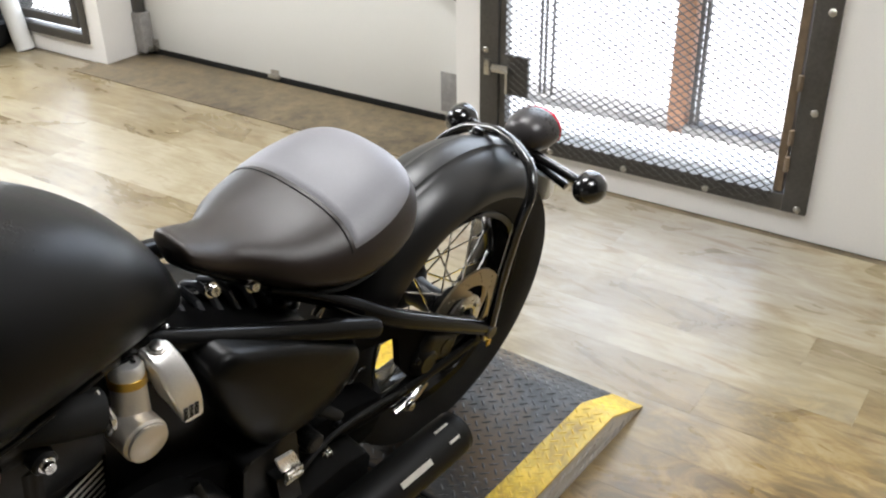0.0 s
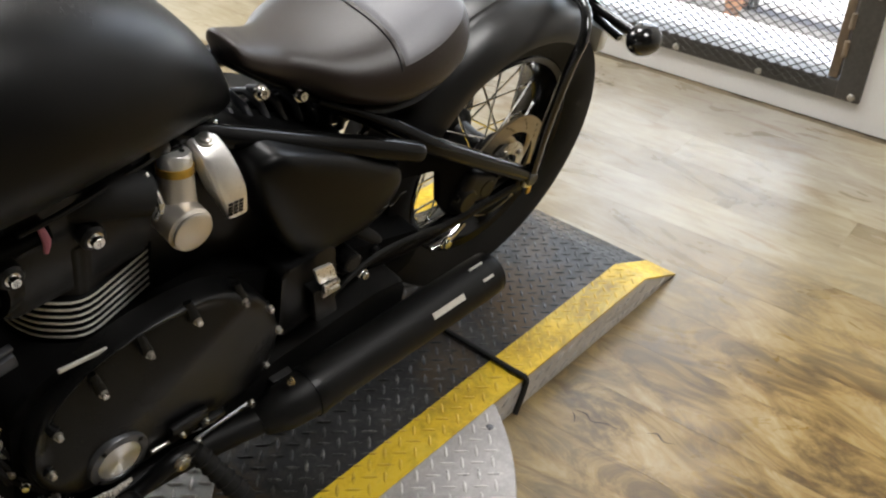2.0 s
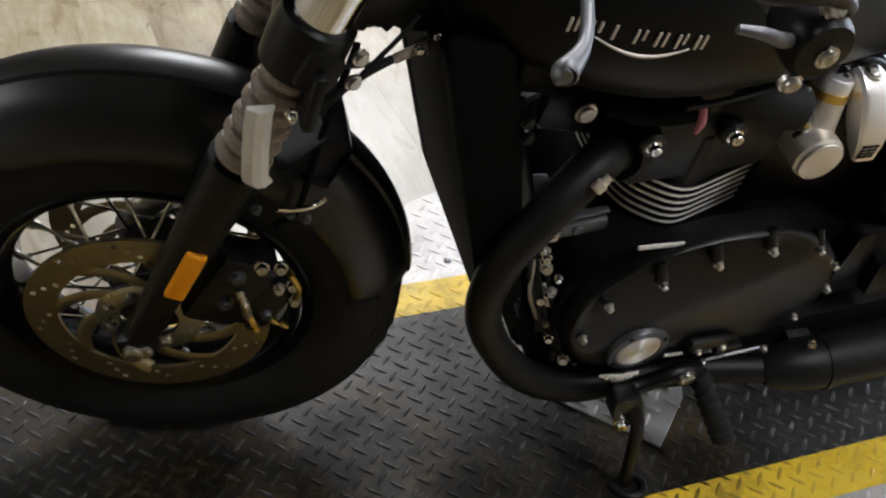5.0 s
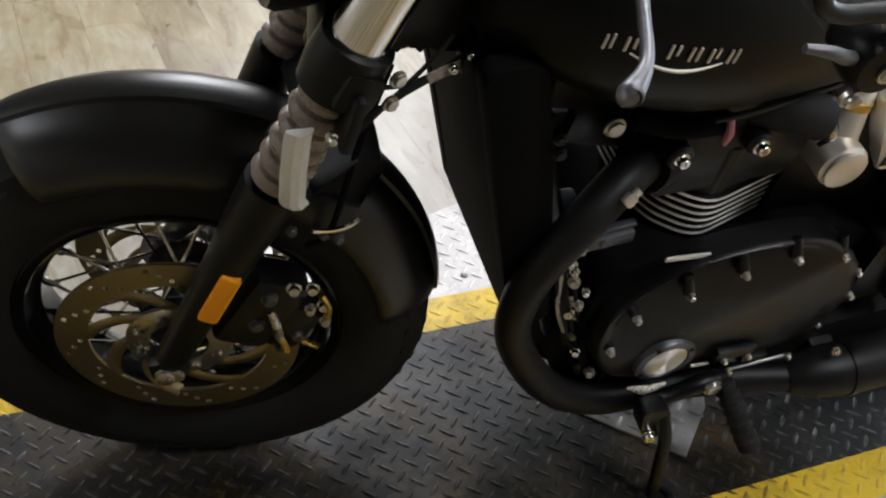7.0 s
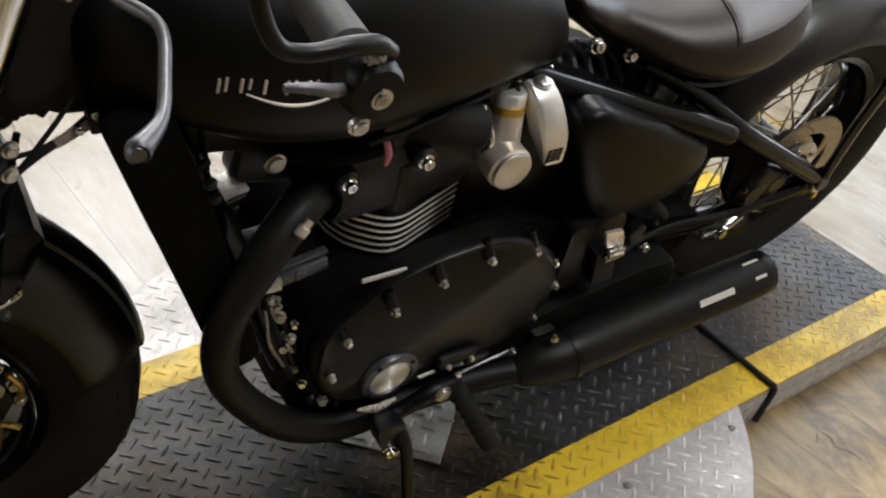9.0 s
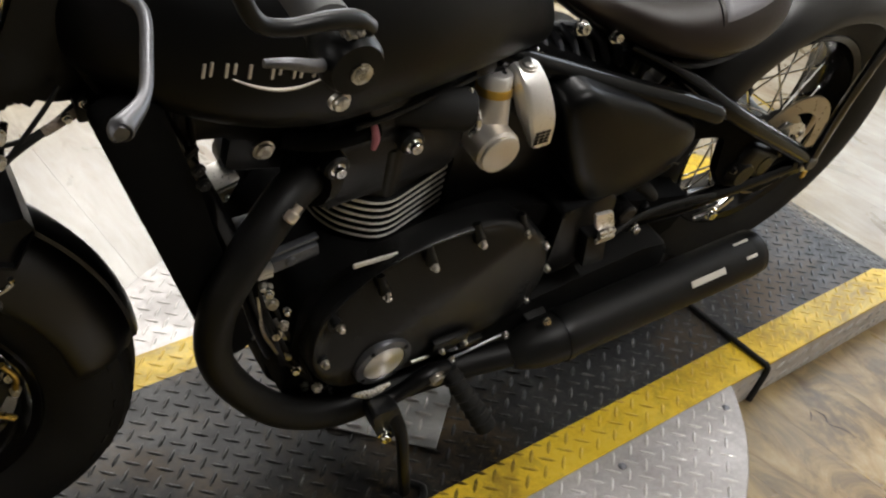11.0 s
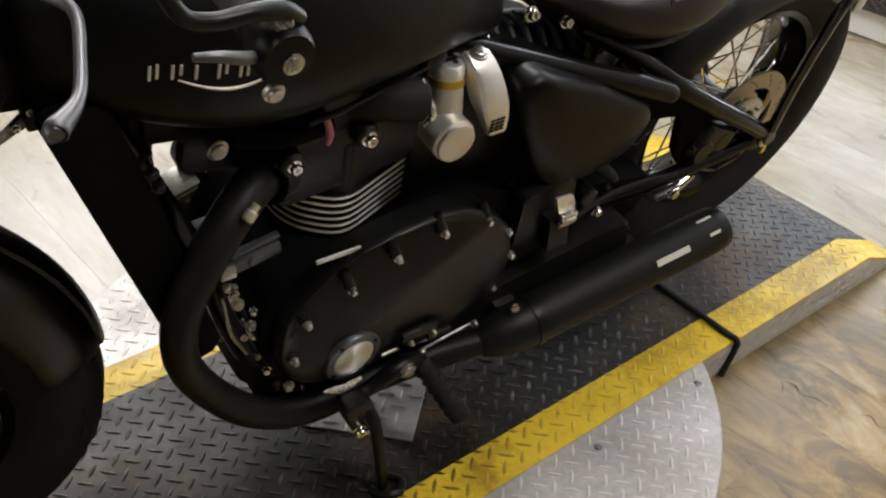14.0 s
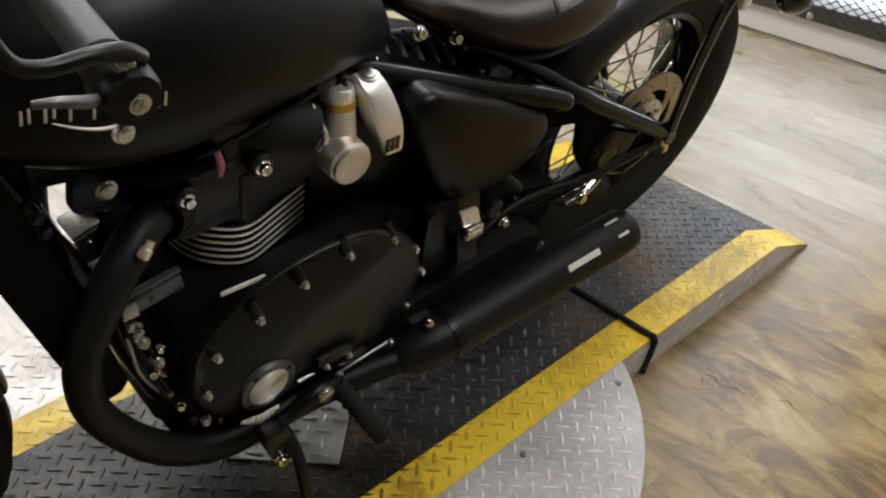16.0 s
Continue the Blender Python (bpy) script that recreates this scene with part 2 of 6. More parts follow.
M_MATTE = plain("matte_black_paint", (0.0023, 0.0023, 0.0023), 0.36, 0.0, 0.15, 300, 0.0002, spec=0.19)
M_FENDER = plain("satin_black_fender_paint", (0.0050, 0.0045, 0.0040), 0.34, 0.0, 0.15, 300, spec=0.6, rvary=0.0)
M_TAIL = plain("satin_grey_housing", (0.046, 0.042, 0.042), 0.30, 0.25, 0.15, 300, 0.0002)
M_SATIN = plain("satin_black_metal", (0.0038, 0.0038, 0.0039), 0.36, 0.0, 0.3, 180, 0.0002, spec=0.26)
M_CASE = plain("cast_black_engine_paint", (0.0050, 0.0050, 0.0049), 0.32, 0.0, 0.25, 420, 0.0005, spec=0.32)
M_GLOSS = plain("gloss_black_enamel", (0.004, 0.004, 0.004), 0.18, 0.0, 0.2, 90, coat=0.6)
M_TUBE = plain("black_powder_coat", (0.004, 0.004, 0.004), 0.15, 0.0, 0.2, 500, 0.0001, spec=0.16)
M_CORE = plain("dull_black_radiator_core", (0.0030, 0.0029, 0.0028), 0.85, 0.0, 0.3, 200, spec=0.08)
M_RUBBER = plain("black_rubber", (0.0125, 0.0123, 0.0117), 0.72, 0.0, 0.3, 120, 0.0006, spec=0.25)
M_EXHAUST = plain("matte_black_exhaust", (0.0085, 0.0083, 0.0078), 0.48, 0.0, 0.3, 150, 0.0003, spec=0.22)
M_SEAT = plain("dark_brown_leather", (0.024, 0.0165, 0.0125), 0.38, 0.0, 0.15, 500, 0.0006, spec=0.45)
# grey leather panel with the window sheen added to its colour
M_SEATTOP = plain("sheen_paled_grey_leather", (0.235, 0.230, 0.248), 0.42, 0.0, 0.12, 500, 0.0006)
M_CHROME = plain("polished_steel", (0.72, 0.71, 0.68), 0.14, 1.0, 0.1, 200, rvary=0.06)
M_STEEL = plain("zinc_steel", (0.55, 0.53, 0.49), 0.3, 1.0, 0.2, 200)
M_ALU = plain("bead_blasted_aluminium", (0.72, 0.67, 0.60), 0.40, 0.85, 0.12, 500, 0.0003)
M_WHITEALU = plain("pale_satin_aluminium", (0.90, 0.88, 0.85), 0.30, 0.8, 0.08, 400, 0.0002)
M_LEVER = plain("dark_worn_lever_metal", (0.17, 0.17, 0.18), 0.45, 1.0, 0.25, 200)
M_FITTING = plain("pale_fitting_metal", (0.80, 0.70, 0.58), 0.35, 0.6, 0.15, 150)
M_BRASS = plain("brass_ring", (0.62, 0.42, 0.10), 0.32, 1.0, 0.2, 150)
M_DISC = plain("brake_disc_steel", (0.36, 0.30, 0.18), 0.42, 1.0, 0.18, 90)
M_DISC_DARK = plain("bronzed_disc_steel", (0.36, 0.30, 0.205), 0.42, 1.0, 0.18, 90)
M_FORK = plain("pale_polished_fork_metal", (0.86, 0.84, 0.82), 0.10, 1.0, 0.02, 40, rvary=0.02)
M_FIN = plain("machined_fin_edge", (0.78, 0.76, 0.71), 0.5, 0.4, 0.15, 200)
M_AMBER = plain("amber_reflector", (1.0, 0.36, 0.002), 0.40, 0.0, 0.05, 260, 0.0006, spec=0.3)
M_RED = plain("red_lens", (0.45, 0.01, 0.025), 0.2, 0.0, 0.1, 200, coat=0.5)
M_LABEL = plain("pale_label", (0.72, 0.69, 0.62), 0.4, 0.2, 0.08, 300)
M_LETTER = plain("silver_letter", (0.55, 0.51, 0.45), 0.5, 0.6, 0.1, 300)
M_GAITER = plain("dull_rubber_gaiter", (0.27, 0.215, 0.170), 0.26, 0.0, 0.25, 200, 0.0004)
M_GRIP = plain("grey_black_grip_rubber", (0.057, 0.056, 0.057), 0.45, 0.0, 0.25, 200, 0.0004)
M_PINK = plain("pink_tag", (0.42, 0.14, 0.18), 0.5, 0.0, 0.1, 100)
M_PLATE = tread_paint("black_tread_plate", (0.011, 0.011, 0.0108), (0.026, 0.0255, 0.0245), 0.48, 0.0, (0.068, 0.064, 0.058), 0.8, 0.40, STAINS_AND_SHADE)
M_YELLOW = tread_paint("yellow_tread_paint", (0.55, 0.34, 0.015), (0.76, 0.52, 0.028), 0.45, 0.0, (0.80, 0.58, 0.07), 0.7, 0.35)
M_STRIPED = striped_tread()
M_BARE = tread_paint("bare_tread_plate", (0.33, 0.31, 0.295), (0.44, 0.415, 0.40), 0.46, 0.30, (0.56, 0.535, 0.52), 0.12)
M_DULL = tread_paint("worn_tread_plate", (0.33, 0.335, 0.32), (0.46, 0.465, 0.45), 0.4, 0.35, (0.52, 0.52, 0.50), 0.25)
M_SIDE = tread_paint("dull_side_plate", (0.47, 0.44, 0.40), (0.58, 0.55, 0.51), 0.45, 0.1, (0.60, 0.57, 0.53), 0.3)
M_RAISED = tread_paint("worn_bright_tread", (0.42, 0.40, 0.38), (0.56, 0.54, 0.51), 0.34, 0.40, (0.74, 0.72, 0.69), 0.1)
M_RING = plain("gunmetal_ring", (0.115, 0.118, 0.128), 0.4, 0.8, 0.2, 120)
M_WALL = plain("white_wall_paint", (0.87, 0.855, 0.83), 0.6, 0.0, 0.04, 160, 0.0006, big=1.2)
M_BACKWALL = plain("bounce_cutting_grey", (0.27, 0.26, 0.245), 0.7, 0.0, 0.05, 160, 0.0006, big=1.2)
M_DOOR = plain("white_door_panel", (0.80, 0.80, 0.77), 0.45, 0.0, 0.03, 300, 0.0003, big=1.5)
M_CEIL = plain("bounce_cutting_dark", (0.17, 0.165, 0.155), 0.8, 0.0, 0.04, 100, big=1.0)
M_FRAME = plain("dark_steel_frame", (0.088, 0.083, 0.076), 0.5, 0.3, 0.35, 80, 0.0006)
M_RUST = plain("rusty_hinge_steel", (0.22, 0.165, 0.11), 0.7, 0.3, 0.4, 40, 0.001)
M_SILL = plain("stained_concrete", (0.135, 0.105, 0.062), 0.6, 0.0, 0.75, 26, 0.003, big=6.0)
M_SNOW = plain("pale_outdoor_ground", (0.86, 0.86, 0.87), 0.8, 0.0, 0.12, 20, 0.01, big=1.0)
M_KERB = plain("grey_concrete", (0.30, 0.29, 0.28), 0.8, 0.0, 0.4, 40, 0.003)
M_POST = plain("weathered_timber", (0.36, 0.19, 0.11), 0.75, 0.0, 0.3, 50, 0.003)


def brushed_cap():
    """Steel turned on a lathe: fine rings that draw the light out into rays."""
    m, nt, b = material("turned_steel")
    b.inputs["Base Color"].default_value = (0.86, 0.86, 0.86, 1)
    b.inputs["Metallic"].default_value, b.inputs["Roughness"].default_value = 1.0, 0.48
    b.inputs["Anisotropic"].default_value, b.inputs["Anisotropic Rotation"].default_value = 0.92, 0.25
    tan = nt.nodes.new("ShaderNodeTangent")
    tan.direction_type, tan.axis = 'RADIAL', 'Y'
    nt.links.new(tan.outputs[0], b.inputs["Tangent"])
    return m


M_TURNED = brushed_cap()
M_WOOD = wood_planks()

# ---- mesh helpers ----
def finish(name, bm, mat, sharp=38):
    me = bpy.data.meshes.new(name)
    bmesh.ops.recalc_face_normals(bm, faces=bm.faces[:])
    for f in bm.faces:
        f.smooth = True
    bm.to_mesh(me)
    bm.free()
    me.set_sharp_from_angle(angle=radians(sharp))
    for m in (mat if isinstance(mat, (list, tuple)) else [mat]):
        me.materials.append(m)
    return me


TURNED = [Matrix()]   # the pose of the parts being built, inside their thing


def part(name, bm, mat, parent, label="", sharp=38):
    bmesh.ops.transform(bm, matrix=TURNED[0], verts=bm.verts[:])
    ob = new(name, finish(name, bm, mat, sharp))
    ob.parent = parent
    return tagged(ob, label)


def thing(name, at=None):
    ob = new(name)
    if at is not None:
        ob.matrix_world = at
    return ob


def block(cx, cy, cz, sx, sy, sz, bevel=0.003, turn=None, seg=2):
    bm = bmesh.new()
    bmesh.ops.create_cube(bm, size=1.0)
    bmesh.ops.scale(bm, vec=(sx, sy, sz), verts=bm.verts[:])
    if bevel:
        bmesh.ops.bevel(bm, geom=bm.edges[:], offset=bevel, segments=seg, affect='EDGES', profile=0.6)
    m = Matrix.Translation((cx, cy, cz)) @ (turn or Matrix())
    bmesh.ops.transform(bm, matrix=m, verts=bm.verts[:])
    return bm


def span(x0, x1, y0, y1, z0, z1, bevel=0.003):
    return block((x0 + x1) / 2, (y0 + y1) / 2, (z0 + z1) / 2, x1 - x0, y1 - y0, z1 - z0, bevel)


def join(*bms):
    out = bmesh.new()
    for b in bms:
        me = bpy.data.meshes.new("tmp")
        b.to_mesh(me)
        b.free()
        out.from_mesh(me)
        bpy.data.meshes.remove(me)
    return out


def moved(bm, m):
    bmesh.ops.transform(bm, matrix=m, verts=bm.verts[:])
    return bm


def curve_points(pts, n):
    """Catmull-Rom through the points, n steps a span."""
    P = [Vector(p) for p in pts]
    if n <= 1 or len(P) < 3:
        return P
    Q = [2 * P[0] - P[1]] + P + [2 * P[-1] - P[-2]]
    out = []
    for i in range(1, len(Q) - 2):
        a, b, c, d = Q[i - 1:i + 3]
        for k in range(n):
            t = k / n
            out.append(0.5 * (2 * b + (c - a) * t + (2 * a - 5 * b + 4 * c - d) * t * t + (3 * b - a - 3 * c + d) * t ** 3))
    out.append(P[-1])
    return out


def skin(rings, closed=True, caps=True, loop=False):
    bm = bmesh.new()
    vs = [[bm.verts.new(p) for p in r] for r in rings]
    k = len(vs[0])
    pairs = list(zip(vs, vs[1:])) + ([(vs[-1], vs[0])] if loop else [])
    for a, b in pairs:
        for i in range(k if closed else k - 1):
            j = (i + 1) % k
            bm.faces.new((a[i], a[j], b[j], b[i]))
    if caps and closed and not loop:
        bm.faces.new(vs[0][::-1])
        bm.faces.new(vs[-1])
    return bm


def tube(pts, r, n=6, seg=12, flat=1.0):
    """A round bar along a smooth path. r: one radius or one for each point. flat squeezes it in the second direction."""
    path = curve_points(pts, n)
    rs = [r] * len(path) if not isinstance(r, (list, tuple)) else np.interp(np.linspace(0, len(r) - 1, len(path)), range(len(r)), r).tolist()
    up, rings = None, []
    for i, p in enumerate(path):
        d = (path[min(i + 1, len(path) - 1)] - path[max(i - 1, 0)]).normalized()
        if up is None:
            up = d.orthogonal().normalized() if abs(d.z) > 0.9 else (Vector((0, 0, 1)) - d * d.z).normalized()
        up = (up - d * up.dot(d)).normalized()
        side = d.cross(up)
        rings.append([p + rs[i] * (math.cos(a) * up + flat * math.sin(a) * side) for a in (2 * math.pi * k / seg for k in range(seg))])
    return skin(rings)


def cyl(p0, p1, r0, r1=None, seg=20, bevel=0.0):
    p0, p1 = Vector(p0), Vector(p1)
    r1 = r0 if r1 is None else r1
    if bevel:
        d = (p1 - p0).normalized()
        return tube([p0, p0 + d * bevel * 0.01, p0 + d * bevel, p1 - d * bevel, p1 - d * bevel * 0.01, p1], [r0 * 0.2, r0 - bevel, r0, r1, r1 - bevel, r1 * 0.2], 1, seg)
    return tube([p0, p1], [r0, r1], 1, seg)


def lathe(profile, centre, axis="Y", seg=64, loop=True):
    """profile: rows of radius and place along the axis; loop closes the profile."""
    cx, cy, cz = centre
    bm = bmesh.new()
    rows = []
    for k in range(seg):
        a = 2 * math.pi * k / seg
        c, s = math.cos(a), math.sin(a)
        if axis == "Y":
            rows.append([bm.verts.new((cx + r * c, cy + h, cz + r * s)) for r, h in profile])
        elif axis == "Z":
            rows.append([bm.verts.new((cx + r * c, cy + r * s, cz + h)) for r, h in profile])
        else:
            rows.append([bm.verts.new((cx + h, cy + r * c, cz + r * s)) for r, h in profile])
    n = len(profile)
    for a, b in zip(rows, rows[1:] + rows[:1]):
        for i in range(n if loop else n - 1):
            j = (i + 1) % n
            bm.faces.new((a[i], b[i], b[j], a[j]))
    return bm


def prism(outline, y0, y1, bevel=0.004, seg=2, axis="Y"):
    """An outline in x and z (or x and y for axis Z), carried from y0 to y1, with rounded edges."""
    bm = bmesh.new()
    def at(p, h):
        return (p[0], h, p[1]) if axis == "Y" else ((p[0], p[1], h) if axis == "Z" else (h, p[0], p[1]))
    a = [bm.verts.new(at(p, y0)) for p in outline]
    b = [bm.verts.new(at(p, y1)) for p in outline]
    bm.faces.new(a)
    bm.faces.new(b[::-1])
    for i in range(len(a)):
        j = (i + 1) % len(a)
        bm.faces.new((a[j], a[i], b[i], b[j]))
    if bevel:
        rim = [e for e in bm.edges if abs(along(e, axis)) < 1e-6]
        bmesh.ops.bevel(bm, geom=rim, offset=bevel, segments=seg, affect='EDGES', profile=0.55)
    return bm


def along(e, axis):
    i = {"X": 0, "Y": 1, "Z": 2}[axis]
    return e.verts[0].co[i] - e.verts[1].co[i]


def rounded(points, n=5):
    """A closed smooth outline through corner points, in two numbers each."""
    P = [Vector((*p, 0)) for p in points]
    k, out = len(P), []
    for i in range(k):
        a, b, c, d = P[i - 1], P[i], P[(i + 1) % k], P[(i + 2) % k]
        for s in range(n):
            t = s / n
            v = 0.5 * (2 * b + (c - a) * t + (2 * a - 5 * b + 4 * c - d) * t * t + (3 * b - a - 3 * c + d) * t ** 3)
            out.append((v.x, v.y))
    return out


def chamfered(points, r=0.01, n=4):
    """A closed outline with straight sides and rounded corners."""
    out, k = [], len(points)
    for i in range(k):
        p = Vector((*points[i], 0))
        a = (Vector((*points[i - 1], 0)) - p)
        b = (Vector((*points[(i + 1) % k], 0)) - p)
        q = min(r, a.length * 0.45, b.length * 0.45)
        s, e = p + a.normalized() * q, p + b.normalized() * q
        for j in range(n + 1):
            t = j / n
            v = (1 - t) ** 2 * s + 2 * t * (1 - t) * p + t * t * e
            out.append((v.x, v.y))
    return out


# ---- the room ----
FLOOR = -0.07
A = 0.063
WALL = Matrix.Translation((1.399 * math.cos(A), 1.399 * math.sin(A), 0)) @ Matrix.Rotation(A, 4, 'Z')
# in WALL's own frame: x goes outdoors, y runs along the wall, z up; the inner face is x = 0
ROOM_TOP, LEFT, RIGHT, BACK, TH = 3.2, 7.0, -7.0, -9.0, 0.20
Z0, Z1 = FLOOR, ROOM_TOP
OPEN_DOOR = (-0.47, 0.635, 0.012, 2.15)
GARAGE = (0.735, 2.607, FLOOR, 2.45)
WINDOW = (2.70, 4.3, 0.012, 2.15)


def structure(name, bm, mat, at=WALL, label="", category=""):
    ob = new(name, finish(name, bm, mat))
    ob.matrix_world = at
    return tagged(ob, label, category, kind="structure")


floor_base = structure("floor", span(-11, 1.60, -9, 9, FLOOR - 0.06, FLOOR - 0.004, 0), M_SILL, Matrix(), "pale oak-look plank floor, glossy and worn", "floor")

front = []
TH2 = 0.30
for y0, y1, z0, z1 in ((RIGHT, OPEN_DOOR[0], Z0, Z1), (OPEN_DOOR[0], OPEN_DOOR[1], Z0, OPEN_DOOR[2]), (OPEN_DOOR[0], OPEN_DOOR[1], OPEN_DOOR[3], Z1), (OPEN_DOOR[1], GARAGE[0], Z0, Z1),
                       (GARAGE[0], GARAGE[1], GARAGE[3], Z1), (GARAGE[1], WINDOW[0], Z0, Z1), (WINDOW[0], WINDOW[1], Z0, WINDOW[2]), (WINDOW[0], WINDOW[1], WINDOW[3], Z1), (WINDOW[1], LEFT, Z0, Z1)):
    front.append(span(0, TH2, y0, y1, z0, z1, 0))
structure("wall_east", join(*front), M_WALL, WALL, "white painted wall with door openings", "wall")
# unseen walls and ceiling: distance and tone chosen to set the bounce light
structure("wall_west", span(BACK - TH, BACK, RIGHT, LEFT, Z0, Z1, 0), M_WALL, WALL, "unseen closing wall, white to throw light back", "wall")
structure("wall_north", span(BACK - TH, TH2, LEFT, LEFT + TH, Z0, Z1, 0), M_BACKWALL, WALL, "unseen closing wall, grey to cut bounce light", "wall")
structure("wall_south", span(BACK - TH, TH2, RIGHT - TH, RIGHT, Z0, Z1, 0), M_BACKWALL, WALL, "unseen closing wall, grey to cut bounce light", "wall")
structure("ceiling", span(BACK - TH, TH2, RIGHT - TH, LEFT + TH, Z1, Z1 + 0.15, 0), M_CEIL, WALL, "unseen ceiling, dark to cut bounce light", "ceiling")

# ---- openings: mesh door, sectional door, side window ----
def expanded_mesh(y0, y1, z0, z1, pitch_y, pitch_z, width, thick, x):
    """Expanded metal: rows of flat diamond strands."""
    bm = bmesh.new()
    rows, cols = int((z1 - z0) / (pitch_z / 2)), int((y1 - y0) / pitch_y)
    for r in range(rows):
        for c in range(cols + 1):
            off = 0 if r % 2 == 0 else pitch_y / 2
            ya, za = y0 + c * pitch_y + off, z0 + r * pitch_z / 2
            for s in (-1, 1):
                yb, zb = ya + s * pitch_y / 2, za + pitch_z / 2
                if not (y0 - 1e-6 <= ya <= y1 + 1e-6 and y0 - 1e-6 <= yb <= y1 + 1e-6):
                    continue
                d = Vector((0, yb - ya, zb - za)).normalized()
                n = Vector((0.35, -d.z, d.y)).normalized() * width / 2
                t = Vector((thick / 2, 0, 0))
                p, q = Vector((x, ya, za)), Vector((x, yb, zb))
                ring = [(p - n - t, p + n - t, p + n + t, p - n + t), (q - n - t, q + n - t, q + n + t, q - n + t)]
                a = [bm.verts.new(v) for v in ring[0]]
                b = [bm.verts.new(v) for v in ring[1]]
                for i in range(4):
                    j = (i + 1) % 4
                    bm.faces.new((a[i], a[j], b[j], b[i]))
    return bm


def round_bolt(p, direction, r, h):
    p, d = Vector(p), Vector(direction).normalized()
    return tube([p - d * 0.001, p + d * h * 0.35, p + d * h * 0.8, p + d * h, p + d * h * 1.001], [r, r, r * 0.75, r * 0.35, r * 0.05], 1, 10)


y0, y1, z0, z1 = OPEN_DOOR
mesh_door = thing("mesh_door", WALL)
tagged(mesh_door, "dark steel security door with expanded metal mesh, shut", "door", kind="structure")
FW = 0.07
part("frame_post", span(-0.012, 0.05, y0, y0 + FW, z0, z1, 0.002), M_FRAME, mesh_door)
part("frame_post", span(-0.012, 0.05, y1 - FW, y1, z0, z1, 0.002), M_FRAME, mesh_door)
part("frame_rail", span(-0.0115, 0.05, y0 + FW, y1 - FW, z0, z0 + 0.052, 0.002), M_FRAME, mesh_door)
part("frame_rail", span(-0.0115, 0.05, y0 + FW, y1 - FW, z1 - FW, z1, 0.002), M_FRAME, mesh_door)
part("leaf_bar", span(-0.006, 0.03, y0 + FW + 0.008, y0 + FW + 0.034, z0 + 0.056, z1 - FW - 0.004, 0.002), M_RUST, mesh_door, "rust-brown hinge bar")
part("leaf_bar", span(-0.006, 0.03, y1 - FW - 0.026, y1 - FW - 0.004, z0 + 0.056, z1 - FW - 0.004, 0.002), M_FRAME, mesh_door)
part("mesh", expanded_mesh(y0 + FW + 0.034, y1 - FW - 0.026, z0 + 0.012, 1.3, 0.036, 0.0225, 0.0034, 0.002, -0.0135), M_FRAME, mesh_door)
part("lock_plate", span(-0.010, 0.004, 0.452, 0.545, 0.19, 0.325, 0.002), M_FRAME, mesh_door)
latch = part("latch", span(-0.022, -0.0125, 0.525, 0.585, 0.262, 0.288, 0.002), M_STEEL, mesh_door, "zinc slide latch")
part("latch_handle", tube([(-0.026, 0.585, 0.276), (-0.03, 0.53, 0.276), (-0.032, 0.522, 0.262), (-0.032, 0.522, 0.20)], 0.004, 4, 8), M_STEEL, latch)
part("latch_keeper", span(-0.024, -0.0125, 0.592, 0.612, 0.25, 0.30, 0.002), M_STEEL, mesh_door, "zinc latch keeper")
for by, bz in ((-0.445, 0.026), (-0.17, 0.026), (0.098, 0.026), (0.36, 0.026), (-0.446, 0.322), (-0.446, 0.60), (0.61, 0.33), (0.61, 0.62)):
    part("bolt", round_bolt((-0.012, by, bz), (-1, 0, 0), 0.011, 0.006), M_STEEL, mesh_door)
for bz in (0.16, 0.24, 0.40):
    part("hinge_knuckle", cyl((-0.014, y0 + FW + 0.004, bz - 0.022), (-0.014, y0 + FW + 0.004, bz + 0.022), 0.008, seg=10), M_RUST, mesh_door)

porch_window = thing("window_1", WALL)
tagged(porch_window, "open porch gap with a snow-covered sill behind security mesh", "window", kind="structure")
part("sill", span(0.16, 0.30, y0, y1, 0.012, 0.03, 0.003), M_SNOW, porch_window, "pale snow-covered sill")

y0, y1, z0, z1 = GARAGE
garage = thing("door_1", WALL)
tagged(garage, "white sectional overhead door, shut", "door", kind="structure")
gx = 0.228
for i in range(5):
    za = FLOOR + 0.028 + i * 0.5
    part("panel", span(gx, gx + 0.04, y0 - 0.02, y1 + 0.02, za, za + 0.497, 0.004), M_DOOR, garage)
part("bottom_seal", span(gx - 0.004, gx + 0.045, y0 - 0.02, y1 + 0.02, FLOOR + 0.003, FLOOR + 0.028, 0.004), M_RUBBER, garage, "black rubber bottom seal")
part("lift_bracket", join(span(gx - 0.02, gx, 1.77, 1.83, FLOOR + 0.022, FLOOR + 0.035, 0.002), span(gx - 0.008, gx, 1.78, 1.82, FLOOR + 0.03, FLOOR + 0.055, 0.002)), M_STEEL, garage, "zinc lift bracket")
part("corner_bracket", join(span(gx - 0.012, gx, 2.515, 2.585, FLOOR + 0.02, FLOOR + 0.075, 0.002), cyl((gx - 0.03, 2.53, FLOOR + 0.035), (gx - 0.03, 2.60, FLOOR + 0.035), 0.014, seg=14)), M_STEEL, garage, "zinc roller bracket")
part("corner_bracket", span(gx - 0.012, gx, 0.76, 0.80, FLOOR + 0.02, FLOOR + 0.075, 0.002), M_STEEL, garage, "zinc roller bracket")
part("track", span(gx - 0.05, gx - 0.004, 2.572, 2.605, FLOOR + 0.15, 2.3, 0.003), M_FRAME, garage, "dark steel door track")
